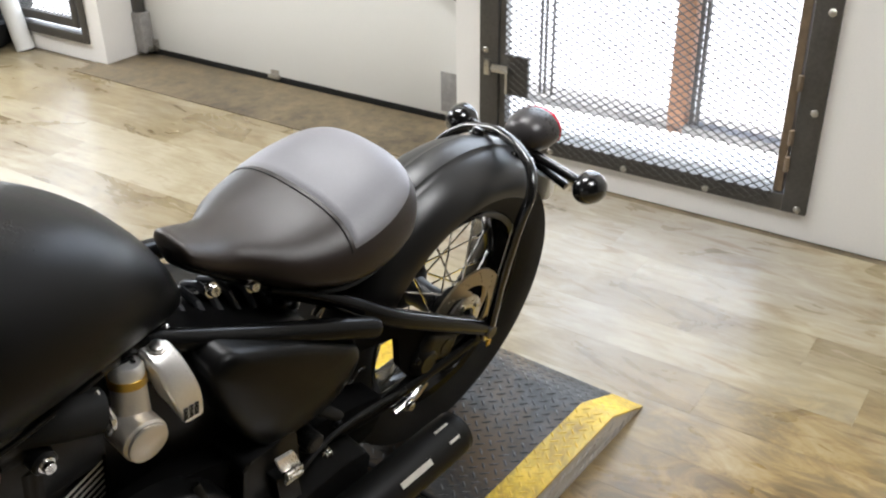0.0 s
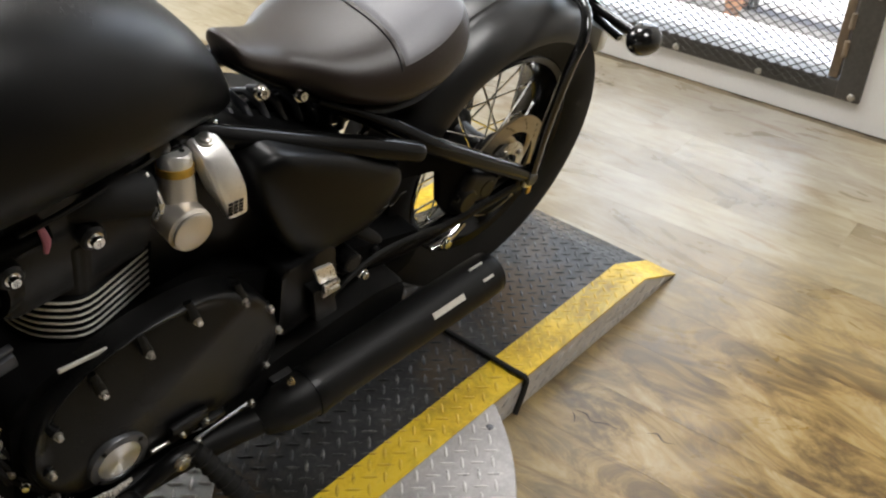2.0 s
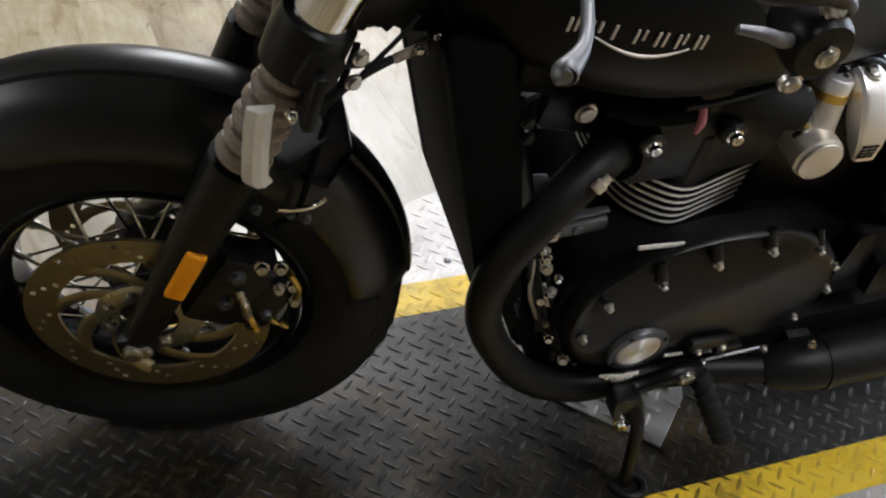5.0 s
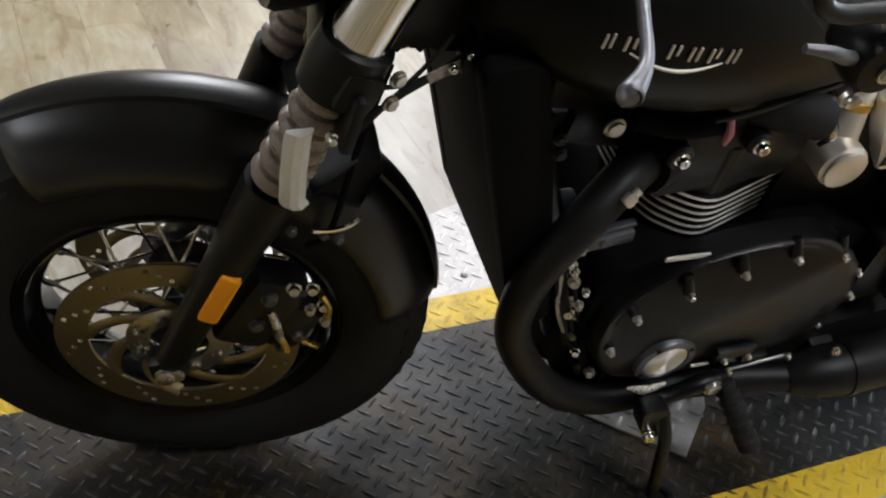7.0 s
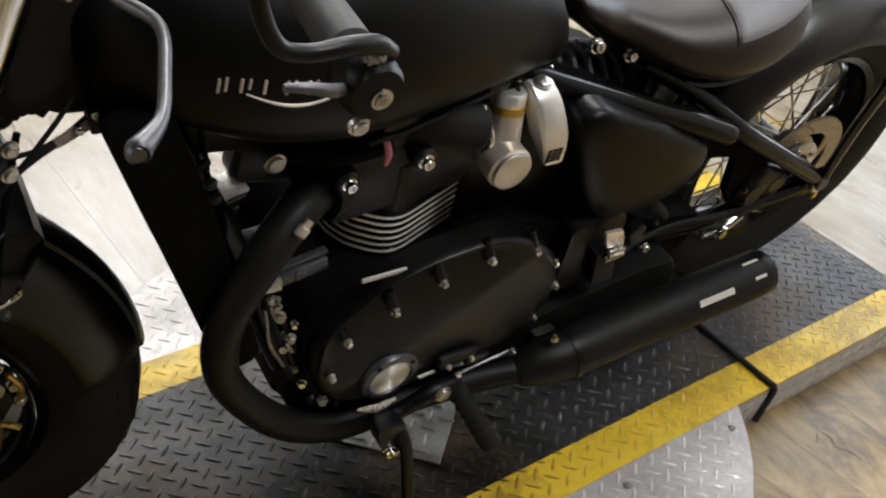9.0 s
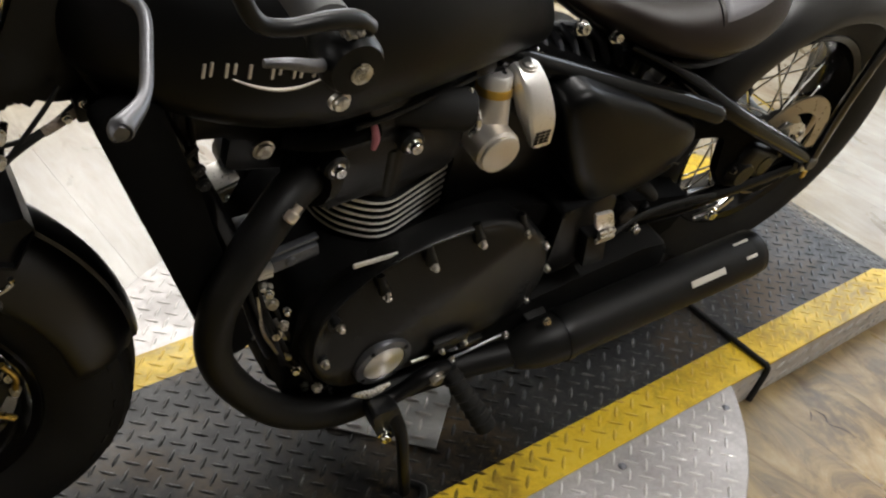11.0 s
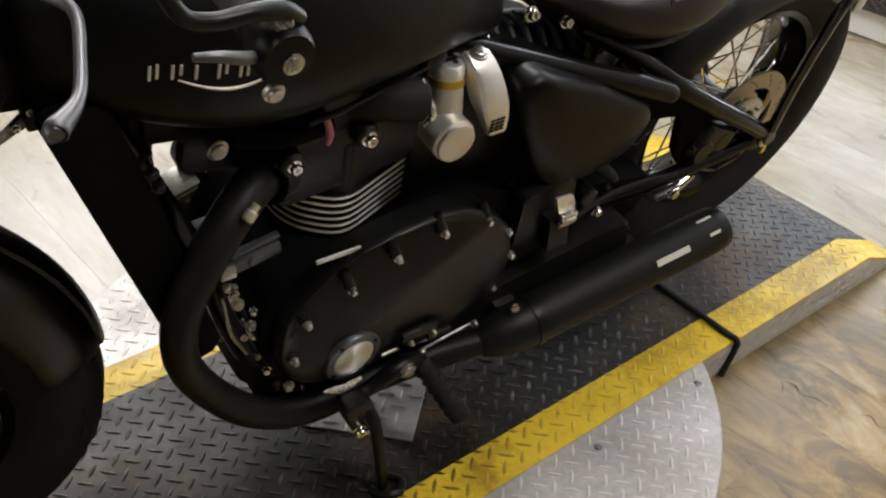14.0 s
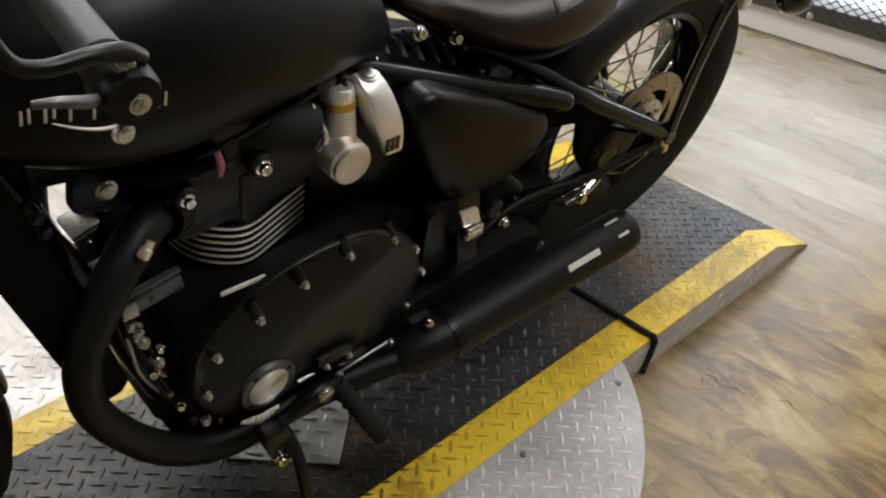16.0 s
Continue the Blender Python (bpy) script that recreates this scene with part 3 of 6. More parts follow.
part("track_foot", span(gx - 0.06, gx - 0.002, 2.545, 2.604, FLOOR + 0.02, FLOOR + 0.20, 0.004), M_KERB, garage, "grey galvanised track foot")
part("track_foot", span(gx - 0.008, gx - 0.002, 0.86, 0.95, FLOOR + 0.045, FLOOR + 0.20, 0.002), M_KERB, garage, "grey galvanised track foot")
part("hinge", prism([(0.86, 0.40), (0.96, 0.47), (0.96, 0.52), (0.86, 0.52)], gx - 0.03, gx - 0.002, 0.002, 1, "X"), M_KERB, garage, "grey galvanised hinge")
structure("threshold", span(-0.135, gx + 0.1, 0.70, 2.675, FLOOR - 0.02, FLOOR + 0.004, 0.002), M_SILL, WALL, "stained brown concrete threshold strip", "threshold")

y0, y1, z0, z1 = WINDOW
win = thing("window_2", WALL)
tagged(win, "full-height window with dark steel frame and fine mesh", "window", kind="structure")
part("window_frame", join(span(-0.012, 0.04, y0, y0 + 0.035, z0, z1, 0.002), span(-0.012, 0.04, y0 + 0.035, y1, z0, z0 + 0.04, 0.002), span(-0.012, 0.04, y1 - 0.035, y1, z0 + 0.04, z1, 0.002)), M_FRAME, win)
part("sash", join(span(0.0, 0.03, y0 + 0.065, y0 + 0.105, z0 + 0.06, z1 - 0.06, 0.002), span(0.0, 0.03, y0 + 0.105, y1 - 0.06, z0 + 0.06, z0 + 0.10, 0.002)), M_FRAME, win)
part("mesh", expanded_mesh(y0 + 0.105, y1 - 0.4, z0 + 0.10, 0.6, 0.03, 0.02, 0.003, 0.002, 0.012), M_FRAME, win)

column = thing("downpipe", WALL @ Matrix.Translation((-0.05, 3.135, FLOOR)))
tagged(column, "white plastic pipe standing against the wall", "pipe")
part("pipe", cyl((0, 0, 0.001), (0.0, 0.62, 2.5), 0.043, seg=24), M_DOOR, column)

# ---- outdoors ----
ground = structure("ground", span(0.30, 400, -300, 300, -0.12, -0.02, 0), M_SNOW, WALL, "pale snowy yard", "ground")
kerb = structure("kerb", span(0.47, 0.60, -3, 3, -0.02, 0.012, 0.006), M_KERB, WALL, "grey concrete kerb", "kerb")
porch_post = thing("porch_post", WALL @ Matrix.Translation((0.5, 0.12, -0.02)))
tagged(porch_post, "brown weathered timber post on the sill", "post")
part("post", span(-0.03, 0.03, -0.032, 0.032, 0.0, 2.6, 0.004), M_POST, porch_post)
part("side_rail", span(-0.01, 0.01, -0.075, -0.062, 0.0, 2.6, 0.002), M_FRAME, porch_post)
part("side_rail", span(-0.01, 0.01, -0.055, -0.042, 0.0, 2.6, 0.002), M_FRAME, porch_post)
porch_gate = thing("door_upright", WALL @ Matrix.Translation((0.5, 0.66, -0.02)))
tagged(porch_gate, "slim dark steel upright outside the door", "post")
for dy in (-0.03, 0.0, 0.02):
    part("upright", span(-0.006, 0.006, dy - 0.004, dy + 0.004, 0.0, 2.6, 0.002), M_FRAME, porch_gate)

# ---- motorcycle turntable with its loading platform ----
X_NOSE, X_STRAP, X_BREAK, X_TIP = -2.35, -0.124, 0.298, 0.445
YL, YR, SW = -0.372, 0.212, 0.076
turntable = thing("turntable")
tagged(turntable, "round bare aluminium tread-plate turntable", "turntable")
TC, TR = (-0.698, -0.085), 0.565


def tread_bars(points, size, height, mat, name, parent, tilt=None):
    """Raised lozenge bars, each at (x, y, z, angle); one joined part."""
    verts, faces = [], []
    L, Wd = size
    for x, y, z, a in points:
        c, s = math.cos(a), math.sin(a)
        b = len(verts)
        for u, v, h in ((-L, 0, 0), (-L * 0.45, -Wd, 0), (L * 0.45, -Wd, 0), (L, 0, 0), (L * 0.45, Wd, 0), (-L * 0.45, Wd, 0), (-L * 0.78, 0, 1), (-L * 0.4, -Wd * 0.3, 1), (L * 0.4, -Wd * 0.3, 1), (L * 0.78, 0, 1), (L * 0.4, Wd * 0.3, 1), (-L * 0.4, Wd * 0.3, 1)):
            verts.append((x + u * c - v * s, y + u * s + v * c, z + h * height if tilt is None else tilt(x + u * c - v * s) + h * height))
        for i in range(6):
            j = (i + 1) % 6
            faces.append((b + i, b + j, b + 6 + j, b + 6 + i))
        faces.append(tuple(b + 6 + i for i in range(6)))
    me = bpy.data.meshes.new(name)
    me.from_pydata(verts, [], faces)
    for p in me.polygons:
        p.use_smooth = True
    me.materials.append(mat)
    ob = new(name, me)
    ob.parent = parent
    return tagged(ob, kind="stuff")


PITCH = 0.0362


def tread_grid(x0, x1, y0, y1, z, keep, ox=-0.449, oy=-0.404, px=PITCH, py=PITCH):
    """Two crossing sets of bars, each bar's end towards the middle of its neighbour."""
    out = []
    for i in range(int((x0 - ox) / px) - 1, int((x1 - ox) / px) + 2):
        for j in range(int((y0 - oy) / py) - 1, int((y1 - oy) / py) + 2):
            for half, turn in ((0.0, -45), (0.5, 45)):
                x, y = ox + (i + half) * px, oy + (j + half) * py
                if x0 < x < x1 and y0 < y < y1 and keep(x, y):
                    out.append((x, y, z, radians(turn)))
    return out


BAR = (0.0155, 0.0030)
disc = [(TR - 0.002, 0.0), (TR, -0.002), (TR, -0.010), (0.02, -0.010), (0.001, -0.010), (0.001, 0.0)]
part("turntable_plate", moved(lathe(disc, (0, 0, 0), "Z", 128), Matrix.Translation((*TC, -0.001))), M_BARE, turntable)
part("drum", lathe([(TR - 0.06, -0.011), (TR - 0.06, FLOOR + 0.001), (0.02, FLOOR + 0.001), (0.02, -0.011)], (*TC, 0), "Z", 96), M_FRAME, turntable, "dark steel drum")
tread_bars(tread_grid(TC[0] - TR, TC[0] + TR, TC[1] - TR, TC[1] + TR, -0.001, lambda x, y: math.hypot(x - TC[0], y - TC[1]) < TR - 0.012 and not (YL - 0.008 < y < YR + 0.008)), BAR, 0.0016, M_RAISED, "tread", turntable)
for bx, by in ((-0.501, -0.404), (-0.263, -0.404), (-0.98, -0.404), (-0.905, 0.255), (-0.45, 0.255)):
    part("screw", round_bolt((bx, by, -0.001), (0, 0, 1), 0.0070, 0.003), M_LEVER, turntable)

platform = thing("loading_platform")
tagged(platform, "black tread-plate loading platform with yellow edges and a sloped end", "platform")


def deck_z(x):
    return 0.0 if x < X_BREAK else FLOOR + 0.004 + (0.0 - FLOOR - 0.004) * max(0.0, (X_TIP - x) / (X_TIP - X_BREAK))


def deck(x0, x1, ya, yb, thick=0.0045):
    """A folded sheet of plate from x0 to x1 that follows the slope."""
    xs = sorted({x0, x1} | ({X_BREAK} if x0 < X_BREAK < x1 else set()))
    rings = []
    for x in xs:
        z = deck_z(x)
        rings.append([(x, ya, z), (x, yb, z), (x, yb, z - thick), (x, ya, z - thick)])
    return skin(rings)


for x0, x1, nm in ((X_NOSE, X_STRAP - 0.003, "deck"), (X_STRAP + 0.003, X_TIP, "ramp_deck")):
    part(nm, deck(x0, x1, YL + SW, YR - SW), M_PLATE, platform)
    for ya, yb in ((YL, YL + SW), (YR - SW, YR)):
        part("yellow_edge", deck(x0, x1, ya, yb), M_YELLOW, platform, "yellow painted edge strip")
    for ya, s in ((YL + 0.0005, 1), (YR - 0.0045, 1)):
        end = [(x0, FLOOR + 0.002), (x1, FLOOR + 0.002)] + ([(x1, deck_z(x1) - 0.005), (X_BREAK, -0.0045)] if x1 > X_BREAK else [(x1, -0.0045)]) + [(x0, -0.0045)]
        part("side_plate", prism(end, ya, ya + 0.004, 0.0), M_SIDE, platform, "bare metal side plate")

def on_paint(x, y):
    return y < YL + SW or y > YR - SW


main = tread_grid(X_NOSE + 0.012, X_STRAP - 0.014, YL + 0.0125, YR - 0.0125, 0, lambda x, y: True)
sloped = tread_grid(X_STRAP + 0.012, X_TIP - 0.010, YL + 0.010, YR - 0.010, 0, lambda x, y: True, 0.1572, -0.1695, 0.0324, 0.0290)
tread_bars([p for p in main if not on_paint(p[0], p[1])], BAR, 0.0019, M_STRIPED, "tread", platform, deck_z)
tread_bars([p for p in main if on_paint(p[0], p[1])], BAR, 0.0013, M_STRIPED, "tread", platform, deck_z)
tread_bars([p for p in sloped if not on_paint(p[0], p[1])], (0.0120, 0.0024), 0.0015, M_STRIPED, "ramp_tread", platform, deck_z)
tread_bars([p for p in sloped if on_paint(p[0], p[1])], (0.0120, 0.0022), 0.0009, M_STRIPED, "ramp_tread", platform, deck_z)
side = [(x, -0.0245, 0, radians(30)) for x in np.arange(-2.324, X_BREAK + 0.07, 0.0336).tolist() if -0.0245 < deck_z(x) - 0.010]
side += [(x, -0.0530, 0, radians(30)) for x in np.arange(-2.3072, X_BREAK + 0.10, 0.0336).tolist() if -0.0530 < deck_z(x) - 0.010]
sb = tread_bars(side, (0.0150, 0.0028), 0.0026, M_RAISED, "side_tread", platform)
sb.matrix_local = Matrix.Translation((0, YL + 0.0005, 0)) @ Matrix.Rotation(radians(90), 4, 'X')

access_plate = thing("access_plate")
tagged(access_plate, "worn bare tread-plate square lying on the platform", "plate")
tri = [(-0.733, -0.225), (-0.648, -0.146), (-0.634, -0.118), (-0.66, 0.06), (-0.80, 0.06), (-0.856, -0.094)]
part("plate", prism(tri, 0.0015, 0.0045, 0.0008, 1, "Z"), M_DULL, access_plate)

strap = thing("tie_cable")
tagged(strap, "black cable lying across the platform joint", "cable")
part("cable", tube([(X_STRAP, YR + 0.004, -0.05), (X_STRAP, YR + 0.005, 0.001), (X_STRAP, YR - 0.02, 0.006), (X_STRAP, -0.1, 0.006), (X_STRAP - 0.002, YL + 0.03, 0.006), (X_STRAP, YL - 0.003, 0.003), (X_STRAP - 0.004, YL - 0.006, -0.02), (X_STRAP - 0.03, YL - 0.008, FLOOR + 0.006)], 0.0055, 6, 8), M_RUBBER, strap)



def inside(x, y, poly, margin):
    """True where a place lies inside a convex outline, at least margin from its sides."""
    k = len(poly)
    return all(((poly[(i + 1) % k][0] - poly[i][0]) * (y - poly[i][1]) - (poly[(i + 1) % k][1] - poly[i][1]) * (x - poly[i][0])) / math.hypot(poly[(i + 1) % k][0] - poly[i][0], poly[(i + 1) % k][1] - poly[i][1]) > margin for i in range(k))


pw = tread_grid(-0.86, -0.62, -0.22, 0.07, 0.0045, lambda x, y: inside(x, y, tri, 0.011), -0.745, -0.19)
tread_bars(pw, BAR, 0.0034, M_RAISED, "tread", access_plate)

# ---- another vehicle's wheel by the window, marks on the floor ----
far_wheel = thing("wheel", Matrix.Translation((1.09, 3.36, FLOOR + 0.30)) @ Matrix.Rotation(radians(20), 4, 'Z'))
tagged(far_wheel, "black rubber tyre of a parked vehicle beside the window", "wheel")
part("tyre", lathe([(0.19, -0.05), (0.23, -0.065), (0.28, -0.055), (0.30, -0.02), (0.30, 0.02), (0.28, 0.055), (0.23, 0.065), (0.19, 0.05)], (0, 0, 0), "Y", 48), M_RUBBER, far_wheel)
part("hub_disc", lathe([(0.0005, -0.03), (0.18, -0.03), (0.192, -0.045), (0.192, 0.045), (0.18, 0.03), (0.0005, 0.03)], (0, 0, 0), "Y", 48, False), M_SATIN, far_wheel)


def crack(points, r):
    """A thin dark split in the floor's surface."""
    bm = tube([(x, y, 0) for x, y in points], r, 3, 6)
    bmesh.ops.scale(bm, vec=(1, 1, 0.12), verts=bm.verts[:])
    ob = new("floor_crack", finish("floor_crack", bm, M_RUBBER))
    ob.parent = floor_base
    ob.matrix_local = Matrix.Translation((0, 0, FLOOR + 0.0003))
    return ob


crack([(-0.052, -0.540), (-0.055, -0.515), (-0.068, -0.492), (-0.058, -0.475), (-0.064, -0.452)], [0.0003, 0.0016, 0.0007, 0.0018, 0.0003])
crack([(-0.090, -0.470), (-0.078, -0.462), (-0.070, -0.452)], [0.0003, 0.0014, 0.0003])

crack([(-0.010, -0.640), (-0.022, -0.618), (-0.012, -0.600), (-0.024, -0.585)], [0.0003, 0.0012, 0.0016, 0.0003])

# ---- lamps: daylight in the openings, unseen lamps added at ceiling height ----
area_lamp("door_daylight", WALL @ Vector((0.28, 0.1, 1.1)), WALL @ Vector((-2, 0.1, 0.9)), 1.0, 2.0, 16, (0.90, 0.95, 1.0))
area_lamp("window_daylight", WALL @ Vector((0.28, 3.5, 1.1)), WALL @ Vector((-2, 3.0, 0.9)), 1.5, 2.0, 26, (0.93, 0.97, 1.0))
# door-side, near-side and far-west lamps are added fill; the rest follow reflections
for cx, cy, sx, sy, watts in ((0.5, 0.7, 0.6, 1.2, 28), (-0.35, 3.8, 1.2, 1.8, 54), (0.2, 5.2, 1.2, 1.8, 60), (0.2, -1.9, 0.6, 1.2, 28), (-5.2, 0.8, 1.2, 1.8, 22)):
    area_lamp("added_ceiling_lamp", (cx, cy, 3.16), (cx, cy, 0), sx, sy, watts, (1.0, 0.98, 0.955))

# ---- motorcycle ----
BIKE = Matrix.Translation((0.049, -0.02, 0)) @ Matrix.Rotation(radians(-2), 4, 'Z') @ Matrix.Rotation(radians(11), 4, 'X')
bike = thing("motorcycle", BIKE)
tagged(bike, "matte black bobber motorcycle leaning on its kickstand", "motorcycle")
RA, FA = (0.0, 0.0, 0.318), (-1.503, 0.0, 0.318)
# bike's own frame: x to the rear, y to the right, z up; origin under the rear axle


def bolt(p, d=(0, -1, 0), r=0.0065, h=0.006, mat=None, parent=None, head="cap"):
    """A socket-head or domed bolt with a washer."""
    p, d = Vector(p), Vector(d).normalized()
    b = tube([p - d * 0.002, p + d * 0.001, p + d * 0.0012, p + d * h * 0.85, p + d * h, p + d * h, p + d * h * 0.55, p + d * h * 0.55],
             [r * 1.35, r * 1.35, r, r, r * 0.88, r * 0.5, r * 0.45, r * 0.05], 1, 12)
    return part("bolt", b, mat or M_STEEL, parent or bike)


def wheel(centre, half, R, rim_label, proud=0.0012, q=1.0):
    cx, cy, cz = centre
    w = half
    prof = [(0.205 * q, -w * 0.66), (0.222 * q, -w * 0.84), (0.245 * q, -w * 0.95), (0.268 * q, -w), (0.287 * q, -w * 0.97), (R - 0.018, -w * 0.82), (R - 0.006, -w * 0.52), (R, 0),
            (R - 0.006, w * 0.52), (R - 0.018, w * 0.82), (0.287 * q, w * 0.97), (0.268 * q, w), (0.245 * q, w * 0.95), (0.222 * q, w * 0.84), (0.205 * q, w * 0.66)]
    tyre = part("tyre", lathe(prof, centre, "Y", 96), M_RUBBER, bike, "black rubber tyre with grooved tread")
    # tread sipes: short slanted blocks proud of the shoulders
    vs = []
    n = 46
    r0, r1 = R - 0.0072, (R - 0.018) + 0.53 * (0.287 * q - R + 0.018)
    for k in range(n):
        for s in (-1, 1):
            a = 2 * math.pi * (k + (0.5 if s > 0 else 0)) / n
            b = a + 0.055
            rr = [(r1, s * w * 0.90, a), (r0, s * w * 0.55, a + 0.02), (r0, s * w * 0.55, b + 0.02), (r1, s * w * 0.90, b)]
            up = [(r + proud, h + s * proud, t) for r, h, t in rr]
            vs.append([Vector((cx + r * math.cos(t), cy + h, cz + r * math.sin(t))) for r, h, t in rr + up])
    bm = bmesh.new()
    for corner in vs:
        v = [bm.verts.new(p) for p in corner]
        for f in ((4, 5, 6, 7), (0, 1, 5, 4), (1, 2, 6, 5), (2, 3, 7, 6), (3, 0, 4, 7)):
            bm.faces.new([v[i] for i in f])
    if proud:
        tagged(part("tread_block", bm, M_RUBBER, tyre, sharp=20), kind="stuff")
    rw = w * 0.66
    rim = [(0.205, -rw), (0.215, -rw - 0.006), (0.211, -rw - 0.009), (0.199, -rw - 0.004), (0.194, -rw + 0.012), (0.182, -rw * 0.5), (0.179, 0), (0.182, rw * 0.5), (0.194, rw - 0.012), (0.199, rw + 0.004), (0.211, rw + 0.009), (0.215, rw + 0.006), (0.205, rw)]
    rim_ob = part("rim", lathe([(r * q, h) for r, h in rim], centre, "Y", 96), M_TUBE, bike, rim_label)
    hub = [(0.012, -0.065), (0.028, -0.063), (0.047, -0.05), (0.05, -0.045), (0.047, -0.04), (0.03, -0.03), (0.027, 0), (0.03, 0.03), (0.047, 0.04), (0.05, 0.045), (0.047, 0.05), (0.028, 0.063), (0.012, 0.065)]
    part("hub", lathe(hub, centre, "Y", 48), M_SATIN, bike)
    c = Vector(centre)
    for k in range(32):
        side = -1 if k % 2 else 1
        a = 2 * math.pi * k / 32
        lead = 0.62 * (1 if (k // 2) % 2 else -1)
        p = c + Vector((0.047 * math.cos(a + lead), side * 0.045, 0.047 * math.sin(a + lead)))
        e = c + Vector((0.183 * q * math.cos(a), side * 0.008, 0.183 * q * math.sin(a)))
        d = (e - p).normalized()
        sp = part("spoke", tube([p, e], 0.0021, 1, 6), M_CHROME, rim_ob)
        if k < 1:
            tagged(sp, "bright steel spoke")
        part("spoke_nipple", tube([e - d * 0.016, e], 0.0036, 1, 6), M_CHROME, rim_ob)
    return rim_ob


def brake_disc(centre, y, R, inner, holes, arms, carrier_r, mat, label):
    """A drilled brake disc: ring with real holes, curved arms and a carrier."""
    cx, cy, cz = centre
    ring_bm = bmesh.new()
    n = 120
    th = 0.0045
    rows = [inner + (R - inner) * u for u in (0, 0.17, 0.33, 0.42, 0.58, 0.67, 0.83, 1.0)]
    grid = [[[ring_bm.verts.new((cx + r * math.cos(2 * math.pi * k / n), y + s * th / 2, cz + r * math.sin(2 * math.pi * k / n))) for r in rows] for k in range(n)] for s in (-1, 1)]
    gap = set()
    for k in range(n):
        m = k % 10
        if holes and m in (0, 2, 4):
            gap.add((k, {0: 1, 2: 3, 4: 5}[m]))
    for k in range(n):
        k2 = (k + 1) % n
        for j in range(len(rows) - 1):
            if (k, j) in gap:
                for (a, b2) in (((k, j), (k, j + 1)), ((k, j + 1), (k2, j + 1)), ((k2, j + 1), (k2, j)), ((k2, j), (k, j))):
                    ring_bm.faces.new((grid[0][a[0]][a[1]], grid[0][b2[0]][b2[1]], grid[1][b2[0]][b2[1]], grid[1][a[0]][a[1]]))
                continue
            ring_bm.faces.new((grid[0][k][j], grid[0][k][j + 1], grid[0][k2][j + 1], grid[0][k2][j]))
            ring_bm.faces.new((grid[1][k][j], grid[1][k2][j], grid[1][k2][j + 1], grid[1][k][j + 1]))
        for j in (0, len(rows) - 1):
            ring_bm.faces.new((grid[0][k][j], grid[0][k2][j], grid[1][k2][j], grid[1][k][j]))
    ob = part("brake_disc", ring_bm, mat, bike, label, 30)
    for k in range(arms):
        a = 2 * math.pi * k / arms
        pts = []
        for t in np.linspace(0, 1, 5).tolist():
            r = carrier_r + (inner + 0.004 - carrier_r) * t
            ang = a + 0.75 * t
            pts.append((cx + r * math.cos(ang), y, cz + r * math.sin(ang)))
        part("disc_arm", tube(pts, 0.0085, 4, 8, 0.28), mat, ob)
    car = [(carrier_r * 0.62, -0.004), (carrier_r, -0.004), (carrier_r + 0.006, -0.002), (carrier_r + 0.006, 0.003), (carrier_r * 0.62, 0.003)]
    part("disc_carrier", lathe(car, (cx, y, cz), "Y", 48), M_STEEL, ob)
    for k in range(arms):
        a = 2 * math.pi * (k + 0.5) / arms
        bolt((cx + carrier_r * 0.85 * math.cos(a), y - 0.004, cz + carrier_r * 0.85 * math.sin(a)), (0, -1, 0), 0.0055, 0.005, M_STEEL, ob)
    return ob


# the front wheel and fork stand turned a little to the right
STEER = Matrix.Translation((-1.467, 0.017, 0.310)) @ Matrix.Rotation(radians(3.2), 4, 'X') @ Matrix.Rotation(radians(-14), 4, Vector((0.352, 0, 0.936))) @ Matrix.Translation((1.503, 0, -0.318))
wheel(RA, 0.073, 0.308, "gloss black wire wheel rim", 0.0)
brake_disc(RA, -0.088, 0.110, 0.076, True, 5, 0.048, M_DISC_DARK, "drilled steel rear brake disc")
part("rear_axle", cyl((0, -0.150, RA[2]), (0, 0.150, RA[2]), 0.011, seg=16, bevel=0.002), M_STEEL, bike)
part("sprocket", lathe([(0.10, -0.004), (0.105, 0.0), (0.10, 0.004), (0.045, 0.004), (0.045, -0.004)], (0, 0.088, RA[2]), "Y", 60), M_STEEL, bike)


# ---- fenders ----
def fender(centre, a0, a1, section, n=40, wall=0.003, tuck=0.0):
    """A curved sheet round a wheel. section: rows of side place and radius; the sheet has thickness and rounded ends."""
    cx, cy, cz = centre
    rings = []
    for k in range(n + 1):
        t = k / n
        ang = radians(a0 + (a1 - a0) * t)
        e = min(1.0, min(t, 1 - t) * n / 3.0)
        sq = 0.80 + 0.20 * math.sqrt(max(0.0, 1 - (1 - e) ** 2))
        mid = max(r for _, r in section)
        nip = tuck * max(0.0, 1 - t * 2.2)
        outer = [(y * sq, r - nip) for y, r in section]
        inner = [(y * sq * 0.97, r - nip - wall) for y, r in section][::-1]
        rings.append([(cx + r * math.cos(ang), cy + y, cz + r * math.sin(ang)) for y, r in outer + inner])
    return skin(rings)


def arch(half, crown, drop, flat, n=9):
    """A fender's cross-section: a crown with a soft crease and sides that turn down."""
    pts = [(-half, crown - drop), (-half - 0.001, crown - drop * 0.75), (-half * 0.97, crown - drop * 0.5), (-half * 0.88, crown - drop * 0.27), (-half * 0.72, crown - drop * 0.11),
           (-flat - 0.002, crown - drop * 0.035), (-flat, crown), (-flat * 0.5, crown + 0.003), (0, crown + 0.004)]
    return pts + [(-y, r) for y, r in pts[:-1]][::-1]


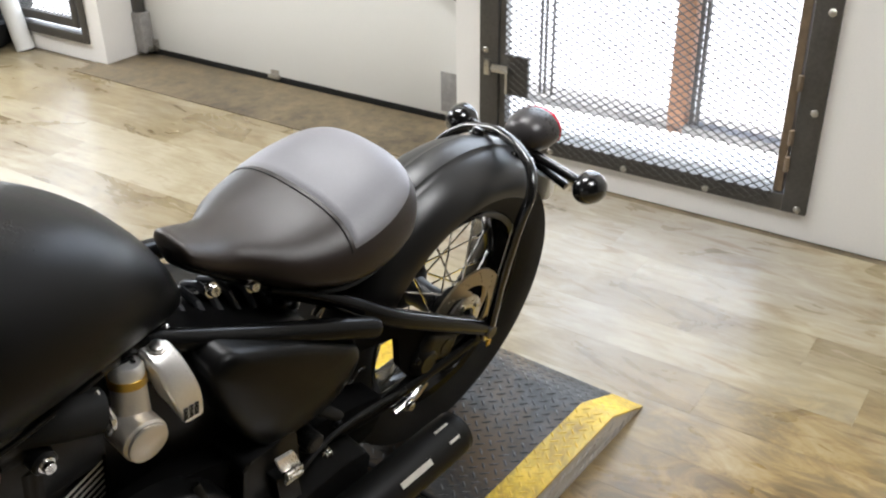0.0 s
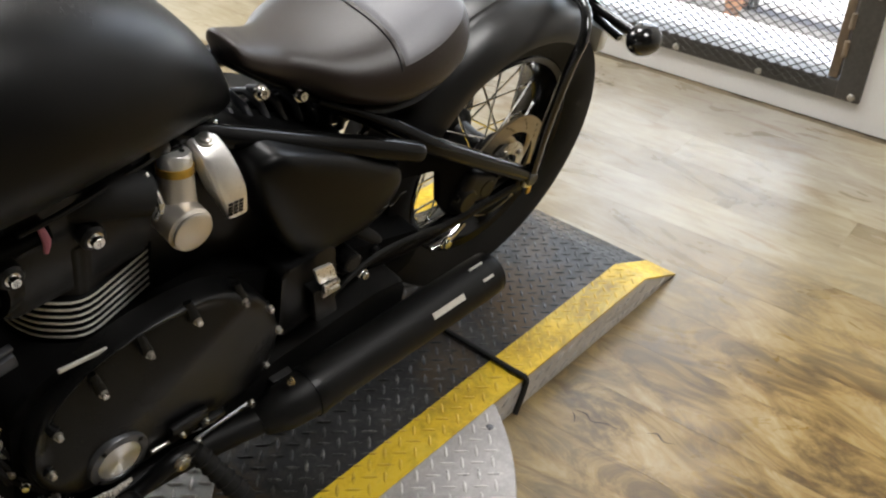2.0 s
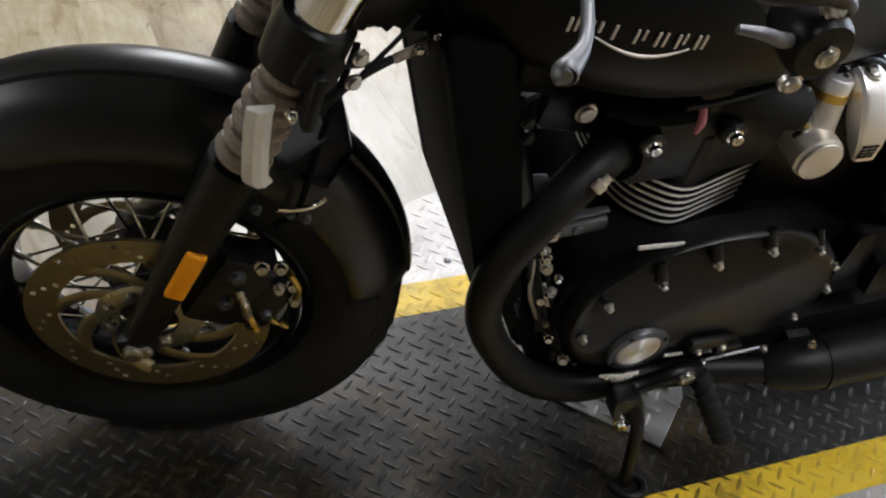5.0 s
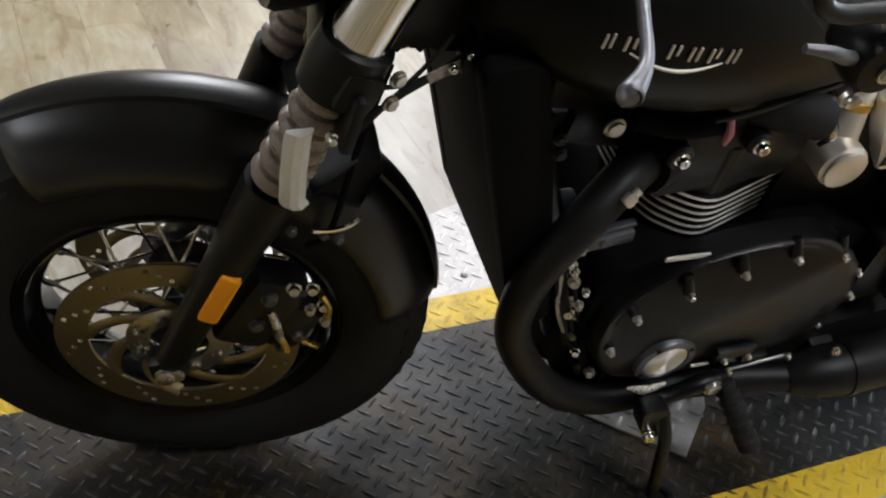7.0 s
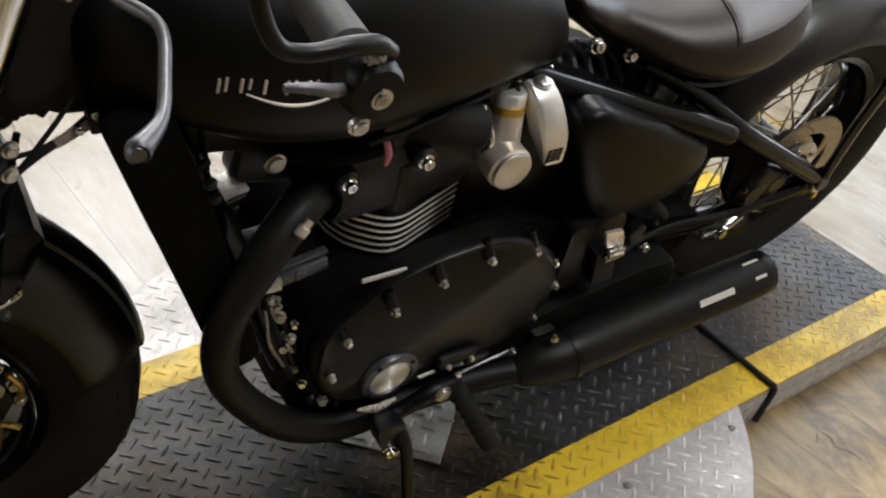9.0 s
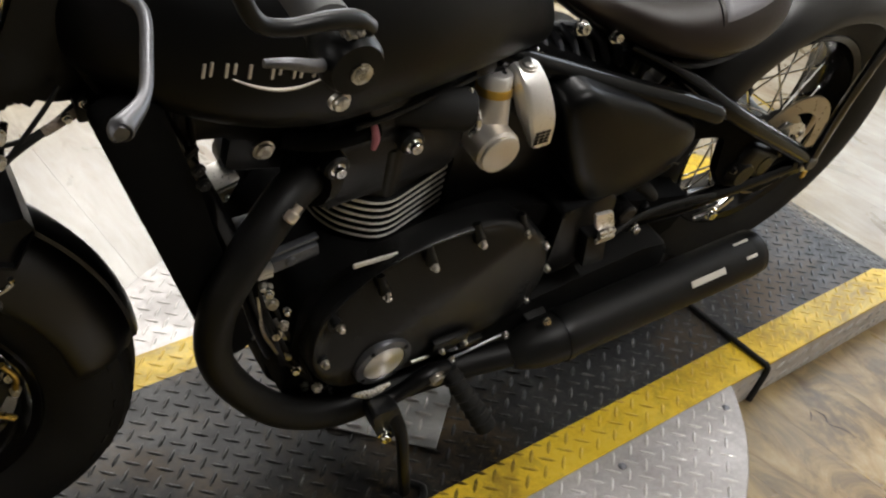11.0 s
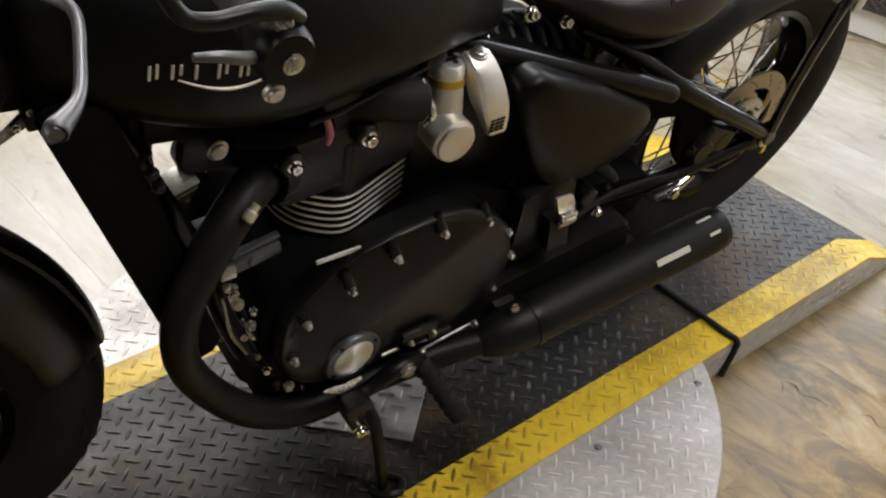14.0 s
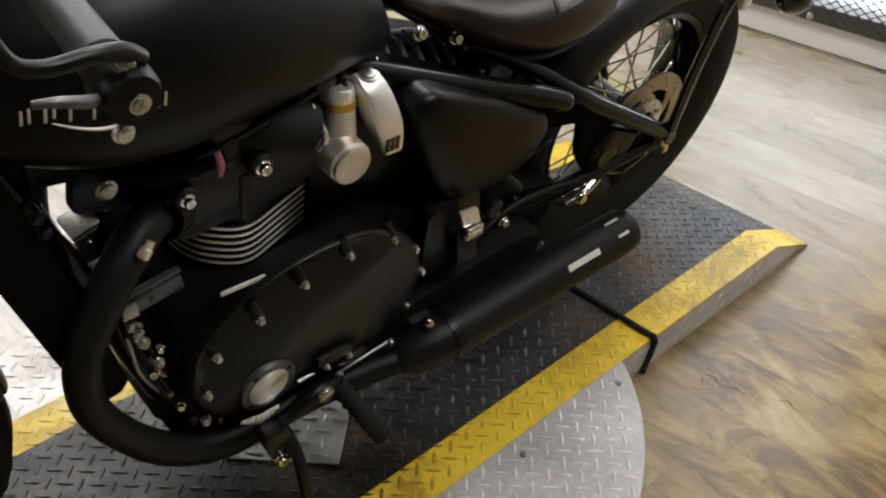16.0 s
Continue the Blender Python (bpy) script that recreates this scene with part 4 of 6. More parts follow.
half_arch = [(-0.072, 0.262), (-0.0725, 0.272), (-0.070, 0.282), (-0.063, 0.296), (-0.052, 0.310), (-0.040, 0.3205), (-0.028, 0.3265), (-0.0205, 0.3295), (-0.018, 0.3340), (-0.009, 0.3365), (0.0, 0.337)]
FRONT_ARCH = half_arch + [(-y, r) for y, r in half_arch[:-1]][::-1]
TURNED[0] = STEER
wheel(FA, 0.062, 0.304, "gloss black wire wheel rim", q=0.90)
for s in (-1, 1):
    brake_disc(FA, s * 0.070, 0.141, 0.104, True, 8, 0.056, M_DISC, "drilled steel front brake disc")
part("front_axle", cyl((FA[0], -0.124, FA[2]), (FA[0], 0.124, FA[2]), 0.011, seg=16, bevel=0.002), M_STEEL, bike)
ff = part("front_fender", fender(FA, 9, 121, [(y, r - 0.003) for y, r in FRONT_ARCH], 54, tuck=0.020), M_FENDER, bike, "short matte black front fender")
TURNED[0] = Matrix()
rf = part("rear_fender", fender(RA, 54, 152, [(y * 1.26, r - 0.002) for y, r in FRONT_ARCH]), M_FENDER, bike, "matte black rear fender with raised centre strip")

# ---- fork ----
DF = Vector((0.352, 0, 0.936)).normalized()


def on_fork(s, y, fwd=0.0):
    """A place on the fork's line, s metres up from the axle, fwd metres ahead of it."""
    return Vector(FA) + DF * s + Vector((-DF.z, 0, DF.x)) * (fwd + 0.009) + Vector((0, y, 0))


TURNED[0] = STEER
for s in (-1, 1):
    y = s * 0.104
    leg = part("fork_leg", tube([on_fork(-0.022, y), on_fork(-0.02, y), on_fork(0.0, y), on_fork(0.06, y), on_fork(0.18, y), on_fork(0.30, y), on_fork(0.325, y), on_fork(0.326, y)],
               [0.004, 0.017, 0.019, 0.020, 0.024, 0.030, 0.031, 0.02], 1, 24), M_SATIN, bike, "black tapered fork leg")
    part("axle_clamp", block(*on_fork(0.0, y), 0.042, 0.034, 0.040, 0.012, Matrix.Rotation(radians(-20.6), 4, 'Y')), M_SATIN, leg)
    bolt(on_fork(-0.004, y + s * 0.018), (0, s, 0), 0.010, 0.006, M_STEEL, leg)
    ribs, base = [], 0.327
    pts, rad = [], []
    for k in range(6):
        for dr, ds in ((0.0190, 0.0), (0.0262, 0.0035), (0.0292, 0.011), (0.0262, 0.0185)):
            pts.append(on_fork(base + k * 0.0215 + ds, y))
            rad.append(dr * (1 - 0.015 * k))
    part("gaiter", tube(pts, rad, 1, 24), M_GAITER, bike, "ribbed rubber fork gaiter")
    part("fork_shroud", tube([on_fork(0.452, y), on_fork(0.454, y), on_fork(0.48, y), on_fork(0.510, y), on_fork(0.512, y)], [0.03, 0.033, 0.036, 0.034, 0.0305], 1, 24), M_SATIN, bike, "black fork shroud")
    part("fork_tube", tube([on_fork(0.505, y), on_fork(0.72, y)], 0.0272, 1, 32), M_FORK, bike, "pale polished upper fork tube")
    part("top_cap", tube([on_fork(0.72, y), on_fork(0.735, y)], [0.03, 0.026], 1, 24), M_SATIN, bike)
    if s < 0:
        c = on_fork(0.165, y - 0.025, -0.004)
        am = part("reflector", block(*c, 0.022, 0.010, 0.078, 0.0045, Matrix.Rotation(radians(20.6), 4, 'Y'), 3), M_AMBER, leg, "amber side reflector")
part("lower_yoke", block(*on_fork(0.485, 0), 0.062, 0.19, 0.045, 0.012, Matrix.Rotation(radians(20.6), 4, 'Y')), M_SATIN, bike, "black lower fork yoke")
part("top_yoke", block(*on_fork(0.71, 0), 0.07, 0.24, 0.026, 0.010, Matrix.Rotation(radians(20.6), 4, 'Y')), M_SATIN, bike, "black top fork yoke")
part("steering_stem", tube([on_fork(0.44, 0, -0.035), on_fork(0.75, 0, -0.035)], 0.027, 1, 20), M_SATIN, bike)
TURNED[0] = Matrix()
part("fork_guard", skin([[(x + dx, y - 0.004 * math.sin(math.pi * u / 3), z) for u, x, y in ((0, -1.388, -0.139), (1, -1.380, -0.142), (2, -1.372, -0.142), (3, -1.364, -0.139))] + [(x + dx, -0.135, z) for x in (-1.364, -1.388)] for z, dx in ((0.628, 0.004), (0.634, 0.0), (0.67, 0.0), (0.712, 0.002), (0.722, 0.004))]), M_FIN, bike, "bright bare metal guard plate")
part("brake_line_clip", tube([(-1.352, -0.125, 0.572), (-1.335, -0.118, 0.560), (-1.315, -0.110, 0.552), (-1.300, -0.106, 0.556), (-1.300, -0.106, 0.564)], 0.0032, 4, 8), M_CHROME, bike, "bright wire clip")
part("fender_bracket", skin([[(x, y * w, z + 0.010 * (1 - w)) for x, y, z in ((-1.345, -0.09, 0.585 + dz), (-1.30, -0.085, 0.62 + dz), (-1.272, -0.075, 0.608 + dz), (-1.262, -0.06, 0.575 + dz), (-1.29, -0.08, 0.548 + dz))] for w, dz in ((1.0, -0.004), (1.03, 0.004), (0.6, 0.016), (-0.6, 0.016), (-1.03, 0.004), (-1.0, -0.004))]), M_SATIN, bike, "black fender bracket")
for p in ((-1.372, -0.125, 0.575), (-1.335, -0.11, 0.545), (-1.318, -0.11, 0.535)):
    bolt(p, (0, -1, 0), 0.0042, 0.005, M_RING)
bolt((-1.352, -0.165, 0.738), (0, -1, 0), 0.0038, 0.008, M_CHROME)
part("clamp_lug", block(-1.325, -0.128, 0.760, 0.04, 0.04, 0.045, 0.014, Matrix.Rotation(radians(20.6), 4, 'Y')), M_SATIN, bike)
part("clamp_lug", block(-1.33, -0.135, 0.735, 0.012, 0.045, 0.06, 0.004, Matrix.Rotation(radians(10), 4, 'Y')), M_SATIN, bike)
for k, (x, z) in enumerate(((-1.288, 0.765), (-1.292, 0.738))):
    bolt((x, -0.132, z), (0.3, -1, 0), 0.006, 0.005, M_STEEL)
TURNED[0] = Matrix.Translation((0.012, 0.012, 0))
caliper = part("brake_caliper", join(block(-1.405, -0.085, 0.395, 0.072, 0.046, 0.115, 0.014, Matrix.Rotation(radians(28), 4, 'Y')), block(-1.368, -0.083, 0.36, 0.05, 0.05, 0.075, 0.012, Matrix.Rotation(radians(30), 4, 'Y'))), M_SATIN, bike, "black front brake caliper")
for p, r in (((-1.398, -0.108, 0.43), 0.0075), ((-1.412, -0.108, 0.385), 0.0075), ((-1.365, -0.108, 0.352), 0.006), ((-1.385, -0.108, 0.336), 0.005)):
    bolt(p, (0, -1, 0), r, 0.007, M_RING, caliper)
part("banjo_fitting", tube([(-1.39, -0.112, 0.368), (-1.382, -0.116, 0.35), (-1.378, -0.116, 0.335)], [0.005, 0.004, 0.006], 4, 8), M_BRASS, caliper, "brass brake fitting")
for k, (x, y, z, r, m) in enumerate(((-1.372, -0.112, 0.448, 0.0065, M_CHROME), (-1.350, -0.108, 0.438, 0.006, M_CHROME), (-1.335, -0.106, 0.40, 0.006, M_CHROME), (-1.332, -0.108, 0.372, 0.005, M_STEEL), (-1.352, -0.112, 0.405, 0.005, M_STEEL))):
    bolt((x, y, z), (-0.2, -1, 0.2), r, 0.008, m, caliper)
part("bleed_pipe", tube([(-1.398, -0.114, 0.415), (-1.392, -0.120, 0.395), (-1.388, -0.119, 0.37)], 0.0055, 4, 8), M_STEEL, caliper, "pale steel pipe")
part("spring_clip", tube([(-1.340, -0.110, 0.425), (-1.330, -0.112, 0.40), (-1.332, -0.110, 0.372)], 0.004, 4, 8), M_BRASS, caliper)
part("pad_pin", tube([(-1.36, -0.112, 0.345), (-1.34, -0.112, 0.325)], 0.004, 1, 8), M_BRASS, caliper)
TURNED[0] = Matrix()
part("brake_hose", tube([(-1.345, -0.085, 0.50), (-1.325, -0.10, 0.54), (-1.30, -0.08, 0.63), (-1.27, -0.06, 0.72)], 0.0036, 6, 8), M_CORE, bike)
part("headlamp", lathe([(0.001, 0.085), (0.05, 0.08), (0.082, 0.045), (0.095, -0.01), (0.098, -0.04), (0.094, -0.048), (0.088, -0.044), (0.001, -0.03)], (-1.340, 0, 0.865), "X", 40, False), M_SATIN, bike, "satin black headlamp bowl")

# ---- frame, radiator ----
for s in (-1, 1):
    part("down_tube", tube([(-1.165, s * 0.05, 0.76), (-1.13, s * 0.085, 0.68), (-1.062, s * 0.085, 0.50), (-1.012, s * 0.080, 0.32), (-0.965, s * 0.08, 0.20), (-0.88, s * 0.08, 0.155)], 0.017, 6, 14), M_TUBE, bike, "black frame down tube")
part("top_frame_tube", tube([(-1.20, 0, 0.80), (-0.95, 0, 0.73), (-0.62, 0, 0.66)], 0.03, 6, 16), M_TUBE, bike)
part("head_stock", tube([on_fork(0.42, 0, -0.06), on_fork(0.76, 0, -0.06)], 0.034, 1, 20), M_TUBE, bike)
rad_out = [(-1.206, 0.750), (-1.160, 0.755), (-1.076, 0.345), (-1.094, 0.340)]
radiator = part("radiator", prism(chamfered(rad_out, 0.012), -0.118, 0.118, 0.005), M_CORE, bike, "black radiator behind the front wheel")
for k in range(26):
    t = k / 25
    x, z = -1.1985 + 0.102 * t, 0.730 - 0.36 * t
    part("radiator_fin", block(x, 0, z, 0.004, 0.20, 0.003, 0.0), M_CORE, radiator)
part("radiator_tank", prism(chamfered([(-1.213, 0.766), (-1.150, 0.772), (-1.112, 0.64), (-1.046, 0.36), (-1.096, 0.345)], 0.014), -0.137, -0.112, 0.006), M_CORE, radiator, "black radiator end tank")
part("radiator_tank", prism(chamfered([(-1.213, 0.766), (-1.150, 0.772), (-1.076, 0.35), (-1.096, 0.345)], 0.014), 0.112, 0.137, 0.006), M_CORE, radiator, "black radiator end tank")
part("radiator_hose", tube([(-1.12, 0.06, 0.66), (-1.05, 0.08, 0.665), (-1.0, 0.09, 0.62), (-0.97, 0.07, 0.57)], 0.018, 6, 14), M_RUBBER, bike, "black rubber coolant hose")
for x, z in ((-1.116, 0.632), (-1.111, 0.611)):
    bolt((x, -0.139, z + 0.045), (0, -1, 0), 0.0055, 0.005, M_SATIN)
for a, b2 in (((-1.205, -0.08, 0.79), (-1.16, -0.05, 0.74)), ((-1.16, -0.11, 0.72), (-1.10, -0.09, 0.66))):
    part("cable", tube([a, ((a[0] + b2[0]) / 2, a[1], (a[2] + b2[2]) / 2 - 0.02), b2], 0.005, 5, 8), M_RUBBER, bike)

# ---- engine ----
engine = part("crankcase", prism(chamfered([(-1.005, 0.20), (-0.985, 0.41), (-0.93, 0.448), (-0.66, 0.46), (-0.57, 0.42), (-0.555, 0.27), (-0.63, 0.165), (-0.90, 0.150)], 0.03), -0.135, 0.135, 0.012), M_CORE, bike, "black painted engine crankcase")
cov = chamfered([(-0.985, 0.30), (-0.975, 0.385), (-0.90, 0.452), (-0.80, 0.478), (-0.70, 0.478), (-0.625, 0.42), (-0.600, 0.33), (-0.635, 0.255), (-0.74, 0.228), (-0.86, 0.225), (-0.945, 0.24)], 0.05, 6)
cover_rings = []
for sc, y in ((1.0, -0.130), (1.0, -0.160), (0.996, -0.167), (0.985, -0.172), (0.965, -0.1755), (0.94, -0.178), (0.90, -0.1798), (0.85, -0.181), (0.78, -0.182), (0.70, -0.1827), (0.60, -0.1833), (0.48, -0.1838), (0.35, -0.184), (0.2, -0.184), (0.06, -0.184)):
    ring = []
    for x, z in cov:
        px, pz = -0.795 + (x + 0.795) * sc, 0.352 + (z - 0.352) * sc
        above = max(0.0, pz - 0.35 - (px + 0.843) * 0.57)
        ring.append((px, y + 0.26 * above * min(1.0, (1.0 - sc) * 8 + 0.2), pz))
    cover_rings.append(ring)
cover = part("clutch_cover", skin(cover_rings), M_CASE, bike, "black cast clutch cover")
for p in ((-0.674, 0.446), (-0.749, 0.457), (-0.820, 0.443), (-0.886, 0.416), (-0.949, 0.384), (-0.630, 0.405), (-0.612, 0.350), (-0.632, 0.288), (-0.965, 0.318), (-0.72, 0.240)):
    up = 0.024 if p[1] > 0.4 and p[0] < -0.66 else 0.004
    part("bolt_lug", tube([(p[0], -0.170, p[1]), (p[0] - 0.004, -0.160, p[1] + up)], [0.0085, 0.006], 1, 10), M_CASE, cover)
    bolt((p[0], -0.1765, p[1]), (0, -1, 0), 0.0045, 0.007, M_STEEL, cover)
cap_c = (-0.880, -0.1805, 0.287)
part("cap_ring", lathe([(0.0435, 0.014), (0.0435, -0.006), (0.0420, -0.0095), (0.0325, -0.0110), (0.0312, -0.009), (0.0312, 0.014)], cap_c, "Y", 48), M_RING, cover, "dark steel bolted ring")
cap = part("cap", lathe([(0.0005, -0.0106), (0.009, -0.0105), (0.020, -0.0104), (0.0295, -0.0102), (0.0310, -0.0092), (0.0310, 0.0)], (0, 0, 0), "Y", 72, False), M_TURNED, cover, "brushed round inspection cap", 60)
cap.matrix_local = Matrix.Translation(cap_c)
for k in range(4):
    a = 0.6 + k * math.pi / 2
    bolt((cap_c[0] + 0.0375 * math.cos(a), -0.1905, cap_c[2] + 0.0375 * math.sin(a)), (0, -1, 0), 0.0026, 0.0025, M_SATIN, cover)

barrel_out = [(-0.930, -0.05), (-0.930, 0.05), (-0.916, 0.083), (-0.872, 0.121), (-0.742, 0.08), (-0.730, 0.05), (-0.730, -0.05), (-0.742, -0.08), (-0.872, -0.121), (-0.916, -0.083)]
barrel = part("cylinder_block", prism(chamfered([(x * 1.0 + 0.006 * (1 if x < -0.86 else -1), y * 0.94) for x, y in barrel_out], 0.012), 0.40, 0.60, 0.003, 1, "Z"), M_CASE, bike, "black cylinder block with bright fin edges")
for k in range(6):
    z = 0.460 + k * 0.0118
    part("fin", prism(chamfered(barrel_out, 0.030), z - 0.0036, z + 0.0036, 0.001, 1, "Z"), M_CASE, barrel)
    part("fin_edge", prism(chamfered([(x + 0.0012 * (1 if x > -0.85 else -1), y * 1.01) for x, y in barrel_out], 0.030), z - 0.0017, z + 0.0017, 0.0004, 1, "Z"), M_FIN, barrel, "machined bright fin edge" if k == 0 else "")
head = part("cylinder_head", prism(chamfered([(-0.957, 0.530), (-0.975, 0.59), (-0.945, 0.630), (-0.79, 0.640), (-0.765, 0.60), (-0.770, 0.545)], 0.012), -0.108, 0.108, 0.006), M_CASE, bike, "black cylinder head")
part("cam_cover", prism(chamfered([(-0.965, 0.615), (-0.955, 0.662), (-0.90, 0.675), (-0.80, 0.672), (-0.765, 0.655), (-0.76, 0.62)], 0.014), -0.108, 0.108, 0.010, 3), M_CASE, head)
for p, r in (((-0.851, -0.127, 0.617), 0.0078), ((-0.949, -0.126, 0.611), 0.0068)):
    part("bolt_boss", cyl((p[0], -0.10, p[2]), (p[0], -0.127, p[2]), 0.016, seg=18, bevel=0.003), M_CASE, head)
    bolt(p, (0, -1, 0), r, 0.009, M_CHROME, head)
part("spark_tag", tube([(-0.912, -0.128, 0.668), (-0.909, -0.132, 0.65), (-0.912, -0.134, 0.636)], [0.004, 0.005, 0.003], 4, 8), M_PINK, bike, "faded pink tag")
part("coolant_pipe", tube([(-1.01, -0.10, 0.655), (-0.96, -0.115, 0.648), (-0.90, -0.118, 0.652)], 0.012, 5, 12), M_CORE, bike)
part("intake_boot", tube([(-0.86, -0.085, 0.648), (-0.82, -0.105, 0.652), (-0.775, -0.115, 0.640)], [0.026, 0.029, 0.027], 5, 18), M_RUBBER, bike, "black rubber intake boot")
part("hose_clip", tube([(-0.776, -0.112, 0.668), (-0.774, -0.140, 0.64), (-0.772, -0.13, 0.612)], 0.0045, 5, 8), M_CHROME, bike, "bright hose clip")
part("sensor_fitting", join(cyl((-1.024, -0.157, 0.586), (-1.014, -0.154, 0.595), 0.0075, seg=14, bevel=0.002), cyl((-1.014, -0.154, 0.595), (-1.008, -0.152, 0.600), 0.005, seg=14)), M_FITTING, bike, "pale cream metal sensor fitting")
part("badge_strip", block(-0.894, -0.150, 0.461, 0.064, 0.004, 0.0065, 0.0015, Matrix.Rotation(radians(3), 4, 'Y')), M_FIN, bike, "thin bright metal strip")
bolt((-1.028, -0.099, 0.643), (0, -1, 0), 0.0095, 0.006, M_STEEL)
for p in ((-1.016, -0.105, 0.417), (-1.02, -0.10, 0.39), (-1.005, -0.115, 0.355), (-0.995, -0.12, 0.33), (-0.99, -0.125, 0.25), (-0.97, -0.14, 0.225), (-0.93, -0.13, 0.19)):
    bolt(p, (-0.3, -1, 0), 0.0048, 0.007, M_STEEL)
part("wiring", tube([(-1.02, -0.10, 0.50), (-1.035, -0.11, 0.43), (-1.02, -0.12, 0.36), (-1.00, -0.13, 0.28)], 0.005, 6, 8), M_RUBBER, bike)
part("oil_pipe", tube([(-1.035, -0.115, 0.42), (-1.03, -0.125, 0.36), (-1.01, -0.13, 0.31)], 0.0028, 6, 8), M_STEEL, bike, "thin bare metal pipe")
part("sump", prism(chamfered([(-1.014, 0.31), (-0.994, 0.165), (-0.955, 0.140), (-0.90, 0.165), (-0.90, 0.31)], 0.012), -0.076, 0.076, 0.006), M_CORE, bike, "dull black engine sump")
part("regulator", join(block(-1.03, -0.075, 0.47, 0.035, 0.06, 0.05, 0.006), *[block(-1.05, -0.075, 0.452 + 0.012 * k, 0.012, 0.06, 0.004, 0.001) for k in range(4)]), M_CASE, bike, "finned black regulator")
part("sensor_block", join(block(-0.990, -0.112, 0.472, 0.066, 0.016, 0.020, 0.004, Matrix.Rotation(radians(-8), 4, "Y")), block(-0.992, -0.110, 0.488, 0.070, 0.010, 0.005, 0.002, Matrix.Rotation(radians(-8), 4, "Y")), cyl((-0.996, -0.116, 0.472), (-0.996, -0.123, 0.472), 0.0075, seg=16, bevel=0.002)), M_RING, bike, "dark grey metal sensor block")
part("pipe_clamp", join(cyl((-1.040, -0.118, 0.470), (-1.020, -0.120, 0.474), 0.0075, seg=14, bevel=0.002), block(-1.030, -0.122, 0.463, 0.020, 0.006, 0.006, 0.001)), M_STEEL, bike, "bright pipe clamp")
part("bright_pipe", tube([(-1.060, -0.118, 0.425), (-1.052, -0.121, 0.385), (-1.041, -0.120, 0.345)], 0.0026, 4, 8), M_STEEL, bike, "thin bright pipe")
TURNED[0] = Matrix.Translation((0.062, 0.13, -0.153))
coil = part("coil_bracket", join(block(-1.045, -0.02, 0.563, 0.056, 0.05, 0.010, 0.003, Matrix.Rotation(radians(-16), 4, "Y")), block(-1.042, -0.045, 0.553, 0.056, 0.006, 0.022, 0.002, Matrix.Rotation(radians(-16), 4, "Y"))), M_STEEL, bike, "bare metal bracket with bright bolts")
for p in ((-1.052, -0.049, 0.548), (-1.030, -0.049, 0.555), (-1.065, -0.04, 0.535), (-1.018, -0.04, 0.585)):
    bolt(p, (0, -1, 0), 0.0045, 0.005, M_CHROME, coil)
TURNED[0] = Matrix()
part("drum_cover", cyl((-0.950, 0.115, 0.430), (-0.950, 0.150, 0.430), 0.036, seg=28, bevel=0.005), M_RING, bike, "grey metal drum cover")
part("head_bracket", prism(chamfered([(-1.125, 0.642), (-1.045, 0.628), (-1.051, 0.580), (-0.975, 0.560), (-0.965, 0.668), (-1.125, 0.675)], 0.006), -0.052, -0.034, 0.003), M_SATIN, bike, "black bracket under the tank")
for k, (x, y) in enumerate(((-1.118, -0.06), (-1.110, -0.055), (-1.094, -0.055))):
    part("control_cable", tube([(x, y, 0.72), (x + 0.004, y - 0.004, 0.64), (x + 0.012, y, 0.56), (x + 0.02, y + 0.01, 0.48)], 0.0035, 5, 8), M_RUBBER, bike)
# small engine-bay fittings behind the header
for k, (x, y, z) in enumerate(((-1.03, -0.118, 0.44), (-1.022, -0.12, 0.425), (-1.018, -0.122, 0.405), (-1.0, -0.128, 0.39), (-1.004, -0.13, 0.365), (-1.012, -0.126, 0.345), (-0.995, -0.132, 0.30), (-0.985, -0.138, 0.268), (-0.955, -0.148, 0.222), (-0.935, -0.152, 0.208))):
    bolt((x, y, z), (-0.4, -1, 0.15 * (k % 3)), 0.004 + 0.001 * (k % 3), 0.007, M_CHROME if k % 2 else M_STEEL)
for k in range(3):
    part("wiring", tube([(-1.03 + 0.008 * k, -0.09, 0.50), (-1.045 + 0.01 * k, -0.112, 0.44), (-1.03 + 0.012 * k, -0.122, 0.37), (-1.0 + 0.01 * k, -0.132, 0.29), (-0.96, -0.14, 0.23)], 0.0032, 6, 8), M_RUBBER, bike)

